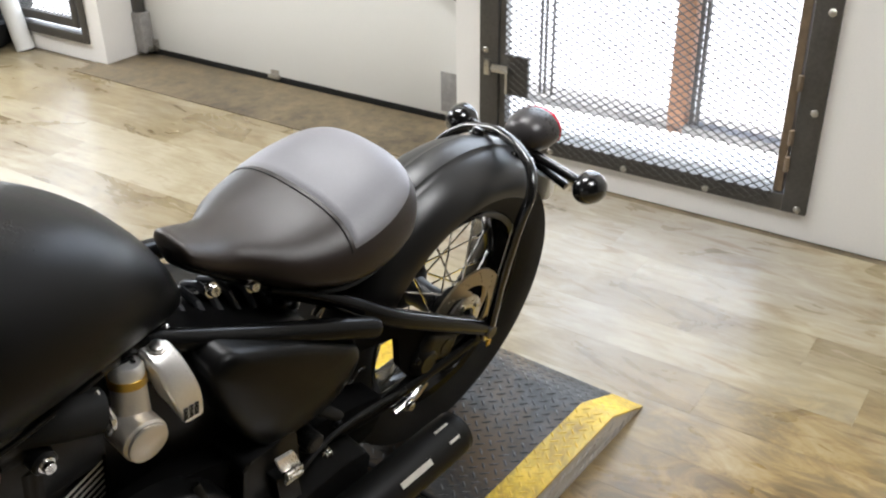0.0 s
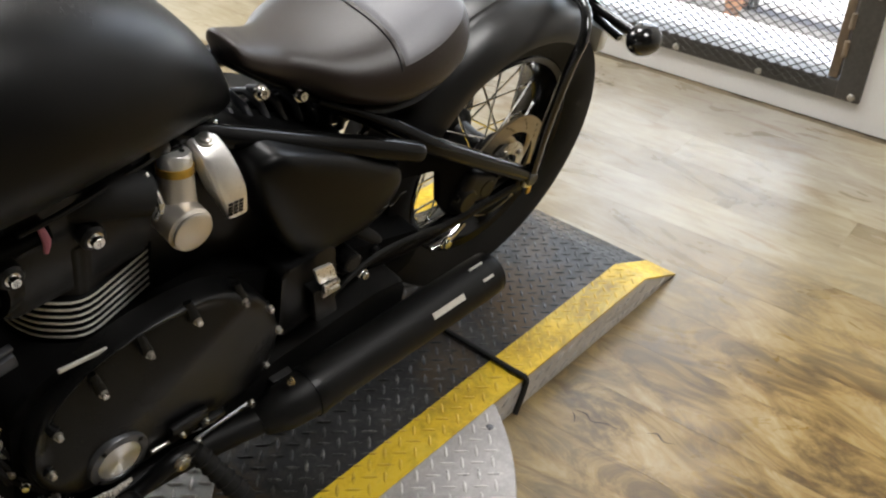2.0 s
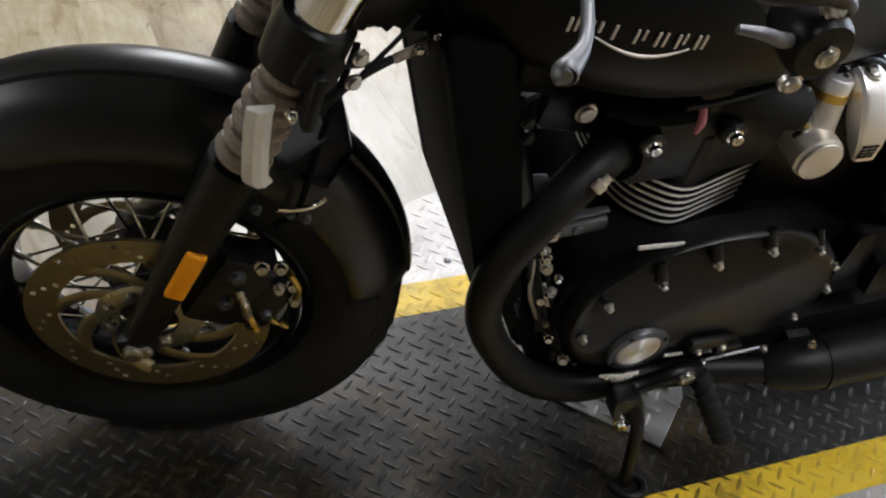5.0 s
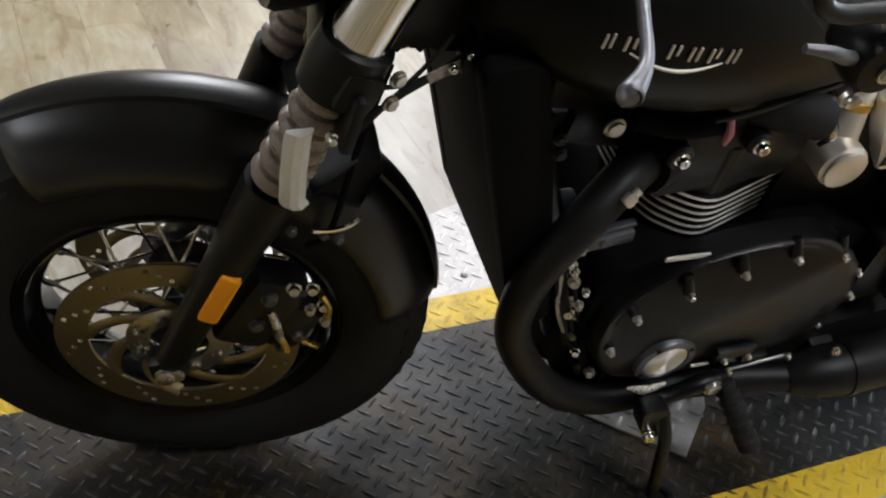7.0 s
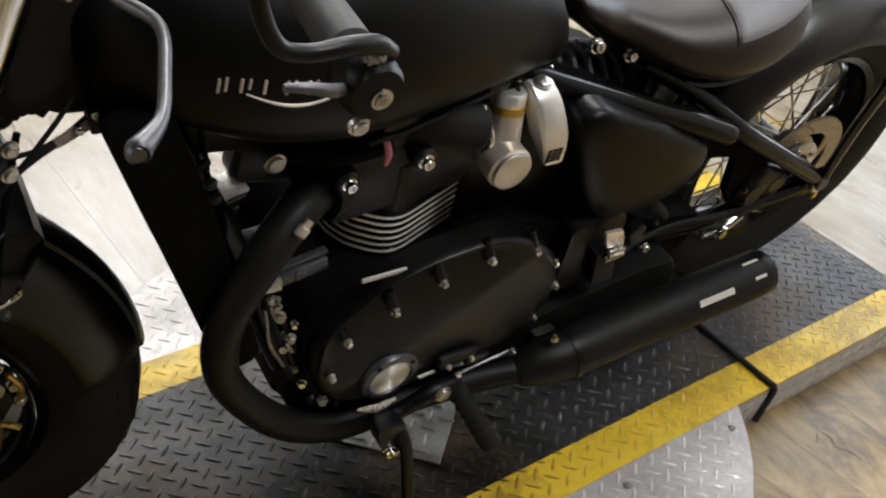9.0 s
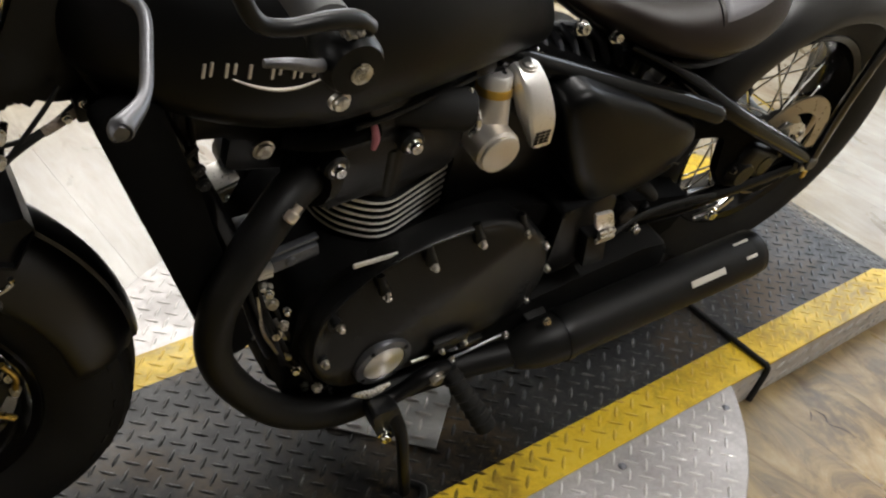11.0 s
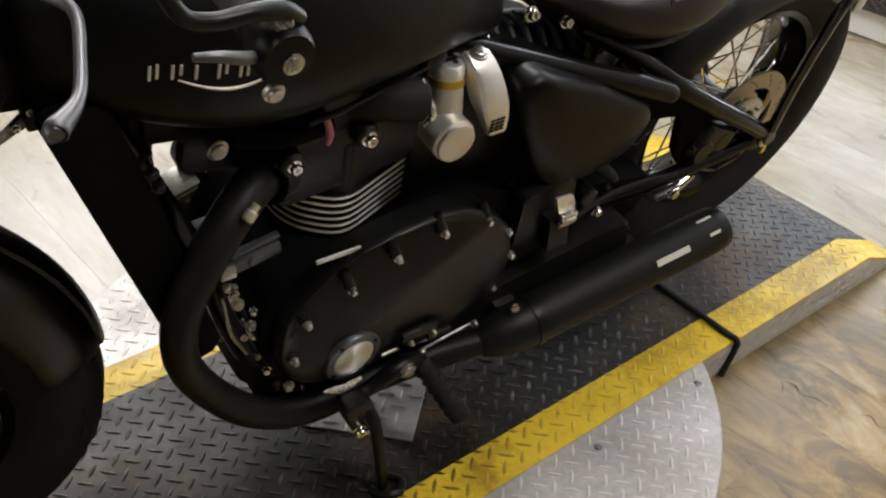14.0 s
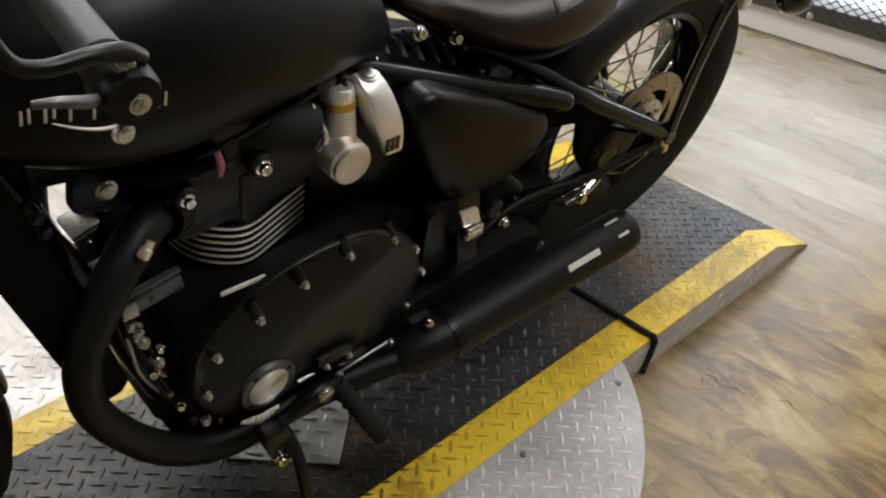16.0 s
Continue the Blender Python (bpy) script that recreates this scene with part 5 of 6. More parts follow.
# ---- exhaust ----
for s in (-1, 1):
    tuck = 0.0 if s < 0 else 0.075
    hdr = part("exhaust_header", tube([(-0.955, s * 0.085, 0.575), (-1.005, s * 0.118, 0.583), (-1.063 + tuck * 0.6, s * 0.148, 0.546), (-1.103 + tuck, s * 0.155, 0.471), (-1.106 + tuck, s * 0.155, 0.379), (-1.066 + tuck, s * 0.155, 0.284), (-1.008 + tuck * 0.5, s * 0.158, 0.210), (-0.93, s * 0.163, 0.175), (-0.82, s * 0.170, 0.184), (-0.73, s * 0.185, 0.193), (-0.655, s * 0.205, 0.204)],
                [0.024, 0.0245, 0.0235, 0.0225, 0.0220, 0.0225, 0.024, 0.026, 0.0245, 0.0225, 0.021], 6, 22), M_EXHAUST, bike, "wrapped matte black exhaust header" if s < 0 else "")
    part("exhaust_flange", tube([(-0.95, s * 0.085, 0.575), (-0.972, s * 0.096, 0.58)], 0.036, 1, 18), M_SATIN, hdr)
    ax = [Vector((x, s * y, z)) for x, y, z in ((-0.662, 0.207, 0.203), (-0.648, 0.208, 0.206), (-0.622, 0.210, 0.210), (-0.588, 0.2135, 0.214), (-0.56, 0.214, 0.216), (-0.35, 0.216, 0.226), (-0.19, 0.218, 0.234), (-0.160, 0.218, 0.235))]
    muf = part("muffler", tube(ax, [0.0215, 0.0290, 0.0370, 0.0400, 0.0405, 0.041, 0.0405, 0.039], 1, 32), M_EXHAUST, bike, "matte black slash-cut muffler")
    part("muffler_band", tube([(-0.578, s * 0.2137, 0.2148), (-0.566, s * 0.2140, 0.2157)], 0.0425, 1, 32), M_SATIN, muf)
    part("muffler_tip", lathe([(0.0395, 0.0), (0.037, 0.007), (0.031, 0.007), (0.029, -0.06), (0.0395, -0.02)], (-0.165, s * 0.218, 0.235), "X", 32), M_SATIN, muf, "black muffler tip")
    if s < 0:
        def on_muffler(x, ang, out=0.0012):
            t = (x + 0.56) / 0.37
            c = Vector((x, -0.214 - 0.004 * t, 0.216 + 0.018 * t))
            r = (0.0408 - 0.0003 * t) + out
            return c + Vector((0, -r * math.cos(ang), r * math.sin(ang)))
        def band(name, x0, x1, a0, a1, mat, label):
            rows = []
            for i in range(7):
                x = x0 + (x1 - x0) * i / 6
                rows.append([on_muffler(x, a) for a in np.linspace(a0, a1, 5).tolist()] + [on_muffler(x, a, -0.001) for a in np.linspace(a1, a0, 5).tolist()])
            part(name, skin(rows), mat, muf, label)
        band("heat_label", -0.336, -0.262, 0.66, 0.92, M_LABEL, "pale metal label")
        band("slot", -0.212, -0.188, 0.82, 0.94, M_LABEL, "bright slot edge")
        band("slot", -0.222, -0.190, 1.56, 1.66, M_LABEL, "bright slot edge")
bolt((-0.611, -0.212, 0.266), (0, -1, 0.4), 0.0048, 0.006, M_CHROME)
part("collector_box", prism(chamfered([(-0.70, 0.165), (-0.70, 0.255), (-0.60, 0.275), (-0.40, 0.295), (-0.335, 0.285), (-0.335, 0.20), (-0.36, 0.165)], 0.015), -0.172, 0.172, 0.010), M_EXHAUST, bike, "matte black exhaust collector box")
part("muffler_bracket", block(-0.60, -0.150, 0.235, 0.04, 0.07, 0.014, 0.005), M_EXHAUST, bike)

# ---- intake, covers, battery box ----
inner = part("airbox", prism(chamfered([(-0.76, 0.36), (-0.76, 0.62), (-0.66, 0.66), (-0.42, 0.56), (-0.36, 0.47), (-0.44, 0.36)], 0.03), -0.095, 0.095, 0.012), M_SATIN, bike, "black airbox")
tb = part("throttle_body", join(tube([(-0.726, -0.100, 0.640), (-0.731, -0.112, 0.605), (-0.733, -0.12, 0.575)], [0.0215, 0.0225, 0.024], 3, 28), cyl((-0.736, -0.095, 0.588), (-0.738, -0.150, 0.588), 0.029, 0.030, 32, 0.003)), M_ALU, bike, "bead-blasted aluminium throttle body")
part("throttle_face", lathe([(0.0005, -0.004), (0.024, -0.004), (0.027, -0.002), (0.027, 0.001), (0.0005, 0.001)], (-0.738, -0.152, 0.588), "Y", 40, False), M_ALU, tb)
part("throttle_ring", tube([(-0.7255, -0.0985, 0.640), (-0.7245, -0.0965, 0.650)], 0.0235, 1, 28), M_BRASS, tb, "brass-coloured ring")
part("throttle_cap", tube([(-0.7245, -0.0965, 0.650), (-0.7235, -0.0945, 0.664), (-0.723, -0.094, 0.668), (-0.723, -0.094, 0.6685)], [0.0215, 0.021, 0.018, 0.002], 1, 28), M_WHITEALU, tb, "pale adjuster cap")
part("cap_slot", block(-0.7228, -0.0935, 0.669, 0.022, 0.005, 0.003, 0.001), M_SATIN, tb)
for dx, dy in ((0.006, -0.006), (-0.006, 0.004)):
    part("cap_hole", cyl((-0.723 + dx, -0.094 + dy, 0.6655), (-0.723 + dx, -0.094 + dy, 0.6692), 0.0035, seg=10), M_SATIN, tb, "small dark cap hole")
part("throttle_link", block(-0.745, -0.085, 0.680, 0.03, 0.03, 0.02, 0.006), M_SATIN, tb)
sec = []
for y, z, x0, x1 in ((-0.058, 0.668, -0.708, -0.680), (-0.070, 0.682, -0.710, -0.677), (-0.086, 0.688, -0.711, -0.675), (-0.104, 0.686, -0.710, -0.673), (-0.116, 0.679, -0.709, -0.671), (-0.127, 0.667, -0.707, -0.668), (-0.138, 0.645, -0.704, -0.663), (-0.146, 0.622, -0.700, -0.659), (-0.148, 0.600, -0.694, -0.657), (-0.1475, 0.575, -0.687, -0.656), (-0.144, 0.571, -0.686, -0.657)):
    d = Vector((-0.082 - y, 0.605 - z))
    d = d.normalized() * min(0.030, d.length * 0.6)
    x0, x1, z = x0 + 0.006, x1 + 0.006, 0.571 + (z - 0.571) * 0.91
    sec.append([(x0, y + d.x, z + d.y), (x0, y + d.x * 0.15, z + d.y * 0.15), (x0 + 0.003, y + d.x * 0.03, z + d.y * 0.03), (x0 + 0.008, y, z), (x1 - 0.008, y, z), (x1 - 0.003, y + d.x * 0.03, z + d.y * 0.03), (x1, y + d.x * 0.15, z + d.y * 0.15), (x1, y + d.x, z + d.y)])
alu = part("throttle_cover", skin(sec), M_WHITEALU, bike, "pale satin aluminium throttle cover")
bolt((-0.686, -0.104, 0.676), (0, -0.15, 1), 0.009, 0.005, M_STEEL, alu)
for r in range(4):
    for c in range(3):
        part("code_bar", block(-0.680 + 0.008 * c, -0.1482, 0.600 - 0.0055 * r, 0.006, 0.002, 0.0032, 0.0), M_SATIN, alu)
side_out = chamfered([(-0.648, 0.640), (-0.615, 0.655), (-0.50, 0.604), (-0.376, 0.532), (-0.362, 0.498), (-0.392, 0.450), (-0.455, 0.428), (-0.545, 0.428), (-0.595, 0.492), (-0.634, 0.580)], 0.022, 5)
side_rings = []
cxs, czs = -0.505, 0.535
for k, (sc, y) in enumerate(((1.0, -0.10), (1.0, -0.140), (0.992, -0.147), (0.975, -0.1525), (0.94, -0.1575), (0.88, -0.161), (0.78, -0.164), (0.6, -0.1665), (0.4, -0.168), (0.2, -0.1685), (0.06, -0.1686))):
    side_rings.append([(cxs + (x - cxs) * sc, y, czs + (z - czs) * sc) for x, z in side_out])
part("side_cover", skin(side_rings), M_MATTE, bike, "matte black rounded side cover")
part("cover_script", tube([(-0.425, -0.166, 0.468), (-0.41, -0.167, 0.478), (-0.395, -0.166, 0.472), (-0.38, -0.166, 0.485), (-0.365, -0.164, 0.482)], 0.0012, 5, 6), M_CASE, bike, "faint dark script line")
part("battery_box", prism(chamfered([(-0.60, 0.31), (-0.60, 0.445), (-0.505, 0.452), (-0.485, 0.33)], 0.012), -0.165, 0.10, 0.008), M_SATIN, bike, "black battery box")
clip = part("strap_clip", prism(chamfered([(-0.566, 0.452), (-0.533, 0.448), (-0.520, 0.415), (-0.553, 0.418)], 0.003), -0.192, -0.186, 0.001), M_WHITEALU, bike, "pale metal strap clip")
part("clip_hook", join(block(-0.533, -0.194, 0.408, 0.03, 0.008, 0.012, 0.003), block(-0.530, -0.192, 0.392, 0.034, 0.006, 0.008, 0.002), tube([(-0.548, -0.196, 0.405), (-0.522, -0.198, 0.403)], 0.004, 1, 8)), M_STEEL, clip)
part("strap", prism(chamfered([(-0.558, 0.40), (-0.52, 0.395), (-0.505, 0.33), (-0.545, 0.33)], 0.003), -0.186, -0.160, 0.002), M_SATIN, bike)
part("hose_stub", tube([(-0.455, -0.12, 0.436), (-0.432, -0.145, 0.423), (-0.405, -0.150, 0.398), (-0.392, -0.148, 0.386)], [0.010, 0.011, 0.0095, 0.006], 4, 12), M_RUBBER, bike, "black rubber hose stub")
part("cable_boss", cyl((-0.462, -0.12, 0.388), (-0.462, -0.168, 0.388), 0.017, seg=18, bevel=0.003), M_CASE, bike)
bolt((-0.443, -0.172, 0.360), (0, -1, 0), 0.0070, 0.008, M_CHROME)
for y2, z2 in ((-0.150, 0.335), (-0.140, 0.318), (-0.132, 0.300)):
    part("wiring", tube([(-0.49, y2, z2 - 0.02), (-0.40, y2 + 0.004, z2 + 0.012), (-0.30, y2 + 0.006, z2 + 0.006), (-0.22, y2 + 0.010, z2 - 0.014)], 0.0042, 5, 8), M_RUBBER, bike)
part("linkage_rod", tube([(-0.763, -0.190, 0.231), (-0.668, -0.190, 0.241)], 0.0030, 1, 8), M_LEVER, bike, "thin grey gear linkage rod")

part("linkage_plate", prism(chamfered([(-0.60, 0.17), (-0.60, 0.33), (-0.42, 0.36), (-0.25, 0.315), (-0.25, 0.25), (-0.40, 0.19)], 0.02), -0.120, 0.120, 0.008), M_CORE, bike, "black swing arm pivot plate")
for p in ((-0.44, -0.124, 0.33), (-0.40, -0.124, 0.30), (-0.37, -0.124, 0.335)):
    bolt(p, (0, -1, 0), 0.007, 0.007, M_SATIN)

# ---- rails, swing arm ----
for s in (-1, 1):
    part("seat_rail", tube([(-0.76, s * 0.05, 0.695), (-0.68, s * 0.085, 0.668), (-0.55, s * 0.118, 0.622), (-0.43, s * 0.140, 0.578), (-0.345, s * 0.150, 0.540), (-0.343, s * 0.150, 0.539)], [0.016, 0.016, 0.0168, 0.0175, 0.0175, 0.012], 6, 16), M_TUBE, bike, "black frame rail")
    part("swing_tube", tube([(-0.475, s * 0.065, 0.630), (-0.413, s * 0.085, 0.598), (-0.344, s * 0.108, 0.555), (-0.280, s * 0.132, 0.512), (-0.160, s * 0.138, 0.436), (-0.060, s * 0.138, 0.372), (0.004, s * 0.138, 0.330)], [0.012, 0.013, 0.0150, 0.0165, 0.0165, 0.016, 0.015], 6, 16), M_TUBE, bike, "black swing cage tube")
    part("swing_arm", tube([(-0.50, s * 0.10, 0.31), (-0.30, s * 0.115, 0.292), (-0.12, s * 0.122, 0.300), (0.005, s * 0.13, 0.316)], 0.015, 6, 14), M_TUBE, bike, "black swing arm")
    part("dropout", block(0.005, s * 0.135, 0.322, 0.065, 0.016, 0.055, 0.010), M_TUBE, bike)
    bolt((0.005, s * 0.146, 0.328), (0, s, 0), 0.014, 0.010, M_LEVER)
TURNED[0] = Matrix.Translation((0.03, 0, -0.012))
rc = part("rear_caliper", join(block(-0.150, -0.105, 0.362, 0.11, 0.055, 0.068, 0.024, Matrix.Rotation(radians(25), 4, "Y"), 4), cyl((-0.185, -0.075, 0.350), (-0.185, -0.136, 0.350), 0.034, seg=24, bevel=0.014), cyl((-0.135, -0.075, 0.356), (-0.135, -0.134, 0.356), 0.030, seg=24, bevel=0.014), block(-0.08, -0.112, 0.318, 0.11, 0.03, 0.05, 0.018, None, 4)), M_SATIN, bike, "black rear brake caliper")
for q3, r3 in (((-0.212, -0.128, 0.366), 0.005), ((-0.105, -0.128, 0.372), 0.006)):
    bolt(q3, (0, -1, 0), r3, 0.006, M_CASE, rc)
TURNED[0] = Matrix()
part("swing_plate", prism(chamfered([(-0.345, 0.462), (-0.262, 0.442), (-0.232, 0.432), (-0.214, 0.352), (-0.18, 0.305), (-0.06, 0.250), (0.0, 0.262), (0.0, 0.335), (-0.08, 0.380), (-0.20, 0.450), (-0.30, 0.512), (-0.345, 0.530)], 0.006), -0.118, -0.103, 0.002), M_CORE, bike, "black swing arm side plate")
part("caliper_plate", prism(chamfered([(-0.12, 0.29), (-0.08, 0.36), (0.0, 0.35), (0.02, 0.31), (-0.03, 0.28)], 0.02), -0.116, -0.104, 0.004), M_SATIN, bike)
bolt((-0.195, -0.135, 0.262), (0, -1, 0), 0.009, 0.008, M_CHROME)
part("adjuster_plate", block(0.014, -0.146, 0.294, 0.012, 0.004, 0.016, 0.002), M_BRASS, bike, "yellow-stamped adjuster plate")
part("hugger_strip", tube([(-0.215, -0.12, 0.245), (-0.17, -0.125, 0.255), (-0.14, -0.125, 0.275)], 0.006, 4, 8), M_CHROME, bike, "bright metal strip")
part("chain_guard", tube([(-0.45, 0.10, 0.42), (-0.2, 0.11, 0.44), (0.05, 0.11, 0.43)], 0.016, 5, 12), M_SATIN, bike)
part("shock_body", tube([(-0.62, 0.0, 0.60), (-0.36, 0.0, 0.545)], 0.03, 1, 20), M_SATIN, bike)
spr = [(-0.60 + 0.22 * t / 72, 0.042 * math.cos(t * 0.7), 0.598 - 0.045 * t / 72 + 0.042 * math.sin(t * 0.7)) for t in range(73)]
part("shock_spring", tube(spr, 0.006, 1, 8), M_RING, bike, "dark steel shock spring")
part("adjuster_lever", tube([(-0.385, -0.075, 0.535), (-0.365, -0.070, 0.555), (-0.352, -0.066, 0.578)], [0.008, 0.006, 0.009], 4, 10), M_CHROME, bike, "bright T-shaped adjuster")
part("adjuster_lever", tube([(-0.372, -0.070, 0.580), (-0.335, -0.062, 0.576)], 0.0085, 1, 10), M_CHROME, bike)
for p, r in (((-0.57, -0.062, 0.676), 0.008), ((-0.46, -0.045, 0.625), 0.0065), ((-0.43, -0.045, 0.61), 0.006), ((-0.50, -0.06, 0.645), 0.007)):
    bolt(p, (0, -1, 0.3), r, 0.010, M_CHROME)

# ---- tank ----
def tank_ring(x, w, zt, zb, ny=28):
    """A closed ring at x: round top, full sides that tuck in below."""
    ring = []
    zm = zb + (zt - zb) * 0.42
    for k in range(ny):
        a = 2 * math.pi * k / ny
        c, s = math.cos(a), math.sin(a)
        yy = w * math.copysign(abs(c) ** 0.80, c)
        zz = zm + ((zt - zm) * math.copysign(abs(s) ** 0.92, s) if s > 0 else (zm - zb) * math.copysign(abs(s) ** 0.75, s))
        ring.append((x, yy, zz))
    return ring


def profile_loft(rows, n=4):
    """Smooths rows of x, half width, top and bottom before lofting."""
    P = curve_points([(r[0], r[1], r[2]) for r in rows], n)
    Q = curve_points([(r[0], r[3], 0) for r in rows], n)
    return [tank_ring(p.x, max(p.y, 0.002), p.z, q.y) for p, q in zip(P, Q)]


TANK = [(-1.222, 0.050, 0.850, 0.790), (-1.205, 0.095, 0.872, 0.765), (-1.15, 0.142, 0.898, 0.728), (-1.07, 0.170, 0.915, 0.692), (-0.98, 0.178, 0.920, 0.672), (-0.88, 0.168, 0.905, 0.675), (-0.78, 0.140, 0.872, 0.672), (-0.70, 0.108, 0.825, 0.664), (-0.64, 0.076, 0.762, 0.655), (-0.605, 0.045, 0.700, 0.652), (-0.596, 0.012, 0.672, 0.656)]
tank = part("fuel_tank", skin(profile_loft(TANK)), M_MATTE, bike, "matte black teardrop fuel tank")
part("tank_seam", tube([(-0.94, -0.135, 0.676), (-0.88, -0.128, 0.676), (-0.76, -0.098, 0.672), (-0.66, -0.06, 0.66)], 0.004, 6, 8), M_SATIN, tank)
part("filler_cap", lathe([(0.0005, 0.012), (0.028, 0.012), (0.033, 0.008), (0.036, -0.004), (0.0005, -0.004)], (-0.98, 0.0, 0.921), "Z", 40, False), M_GLOSS, tank, "gloss black filler cap")
bolt((-0.655, -0.078, 0.668), (0, -1, -0.3), 0.006, 0.005, M_CHROME)


def tank_side(x, z, out=0.0015):
    """The left side of the tank at x and z."""
    P = curve_points([(r[0], r[1], r[2]) for r in TANK], 8)
    Q = curve_points([(r[0], r[3], 0) for r in TANK], 8)
    i = min(range(len(P)), key=lambda k: abs(P[k].x - x))
    w, zt, zb = P[i].y, P[i].z, Q[i].y
    zm = zb + (zt - zb) * 0.42
    s = (z - zm) / (zt - zm) if z > zm else (zm - z) / (zm - zb)
    s = min(0.98, max(0.0, s)) ** (1 / (0.92 if z > zm else 0.75))
    return Vector((x, -w * (1 - s * s) ** 0.40 - out, z))


# the maker's badge, drawn as plain silver bars over a bowed line
for k in range(7):
    t = k / 6
    x, z = -1.113 + 0.119 * t, 0.811 - 0.012 * t
    for dx, w, h in ((-0.0040, 0.0032, 0.0150), (0.0030, 0.0030, 0.0110 if k % 2 else 0.0150)):
        if k == 2 and dx > 0:
            continue
        q2 = tank_side(x + dx, z + (0.0150 - h) / 2, 0.0006)
        part("badge_bar", block(*q2, w, 0.002, h, 0.0006, Matrix.Rotation(radians(7), 4, 'Y')), M_LETTER, tank, "plain silver badge bar" if k == 0 else "")
part("badge_line", tube([tank_side(-1.094 + 0.090 * t, 0.802 - 0.009 * t - 0.012 * math.sin(math.pi * t), 0.001) for t in np.linspace(0, 1, 9).tolist()], [0.0008, 0.0016, 0.0020, 0.0016, 0.0008], 3, 6), M_LETTER, tank, "bowed silver line")

# ---- seat ----
SEAT = [(-0.590, 0.012, 0.716, 0.702), (-0.583, 0.038, 0.730, 0.696), (-0.556, 0.050, 0.722, 0.676), (-0.51, 0.062, 0.710, 0.644), (-0.45, 0.110, 0.706, 0.614), (-0.38, 0.138, 0.716, 0.592), (-0.31, 0.142, 0.736, 0.585), (-0.248, 0.128, 0.748, 0.590), (-0.210, 0.102, 0.736, 0.598), (-0.182, 0.070, 0.704, 0.608), (-0.166, 0.033, 0.664, 0.618), (-0.161, 0.01, 0.648, 0.630)]
P = curve_points([(r[0], r[1], r[2]) for r in SEAT], 6)
Q = curve_points([(r[0], r[3], 0) for r in SEAT], 6)


def seat_point(w, zt, zb, a):
    """A place on the seat's section: soft shoulders above, a full skirt below."""
    c, s = math.cos(a), math.sin(a)
    zm = zb + (zt - zb) * 0.46
    if s > 0:
        return w * math.copysign(abs(c) ** 0.72, c), zm + (zt - zm) * abs(s) ** 0.85
    return w * math.copysign(abs(c) ** 1.05, c), zm - (zm - zb) * abs(s)


def seat_ring(x, w, zt, zb, ny=40):
    return [(x, *seat_point(w, zt, zb, 2 * math.pi * k / ny)) for k in range(ny)]


def seat_top(x, a, out):
    """A place on the upper seat, out metres off the cover."""
    w, zt = np.interp(x, [p.x for p in P], [p.y for p in P]), np.interp(x, [p.x for p in P], [p.z for p in P])
    zb = np.interp(x, [q.x for q in Q], [q.y for q in Q])
    y, z = seat_point(float(w), float(zt), float(zb), a)
    n = Vector((0, y * 0.6, z - float(zb) * 0.5 - float(zt) * 0.5 + 0.03)).normalized()
    return Vector((x, y, z)) + n * out


seat = part("seat", skin([seat_ring(p.x, max(0.004, p.y), p.z, q.y) for p, q in zip(P, Q)]), M_SEAT, bike, "dark brown leather solo seat with a grey top panel")
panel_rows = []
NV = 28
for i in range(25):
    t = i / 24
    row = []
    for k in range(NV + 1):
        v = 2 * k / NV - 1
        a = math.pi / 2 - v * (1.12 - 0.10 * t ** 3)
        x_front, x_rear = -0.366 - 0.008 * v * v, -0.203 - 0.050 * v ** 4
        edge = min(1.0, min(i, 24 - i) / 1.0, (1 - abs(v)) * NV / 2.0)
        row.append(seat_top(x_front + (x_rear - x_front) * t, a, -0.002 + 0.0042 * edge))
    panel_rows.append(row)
part("seat_panel", skin(panel_rows, closed=False, caps=False), M_SEATTOP, seat, "grey leather seat panel, paled by painted sheen", 60)
part("seat_seam", tube([seat_top(-0.370 - 0.008 * v * v, math.pi / 2 - v * 1.14, 0.0) for v in np.linspace(-1, 1, 15).tolist()], 0.0013, 3, 6), M_SATIN, seat, "dark stitched seam")
part("seat_pan", skin([seat_ring(p.x, max(0.003, p.y * 0.74), q.y + 0.016, q.y - 0.008, 24) for p, q in zip(P, Q)]), M_SATIN, bike, "black seat pan")

# ---- tail ----
hoop = [(0.008, -0.146, 0.335), (0.010, -0.148, 0.45), (0.030, -0.148, 0.56), (0.055, -0.143, 0.610), (0.082, -0.115, 0.638), (0.108, -0.065, 0.648), (0.128, -0.01, 0.644), (0.140, 0.03, 0.630), (0.145, 0.08, 0.605), (0.130, 0.118, 0.565), (0.095, 0.138, 0.50), (0.05, 0.146, 0.42), (0.012, 0.146, 0.335)]
part("fender_stay", tube(hoop, 0.0095, 6, 14), M_GLOSS, bike, "gloss black fender hoop")
for y in (-0.075, 0.02):
    bolt((0.105, y, 0.634), (0.4, y * 2, 1), 0.012, 0.012, M_GLOSS)
OVAL = Matrix.Translation((0.247, -0.004, 0.603)) @ Matrix.Rotation(radians(-6), 4, "X") @ Matrix.Diagonal((1.0, 1.12, 0.88, 1.0))
tl = part("tail_light", moved(lathe([(0.0005, -0.050), (0.022, -0.045), (0.036, -0.030), (0.0445, -0.006), (0.0460, 0.016), (0.0440, 0.030), (0.0005, 0.030)], (0, 0, 0), "X", 40, False), OVAL), M_TAIL, bike, "satin dark grey tail light housing")
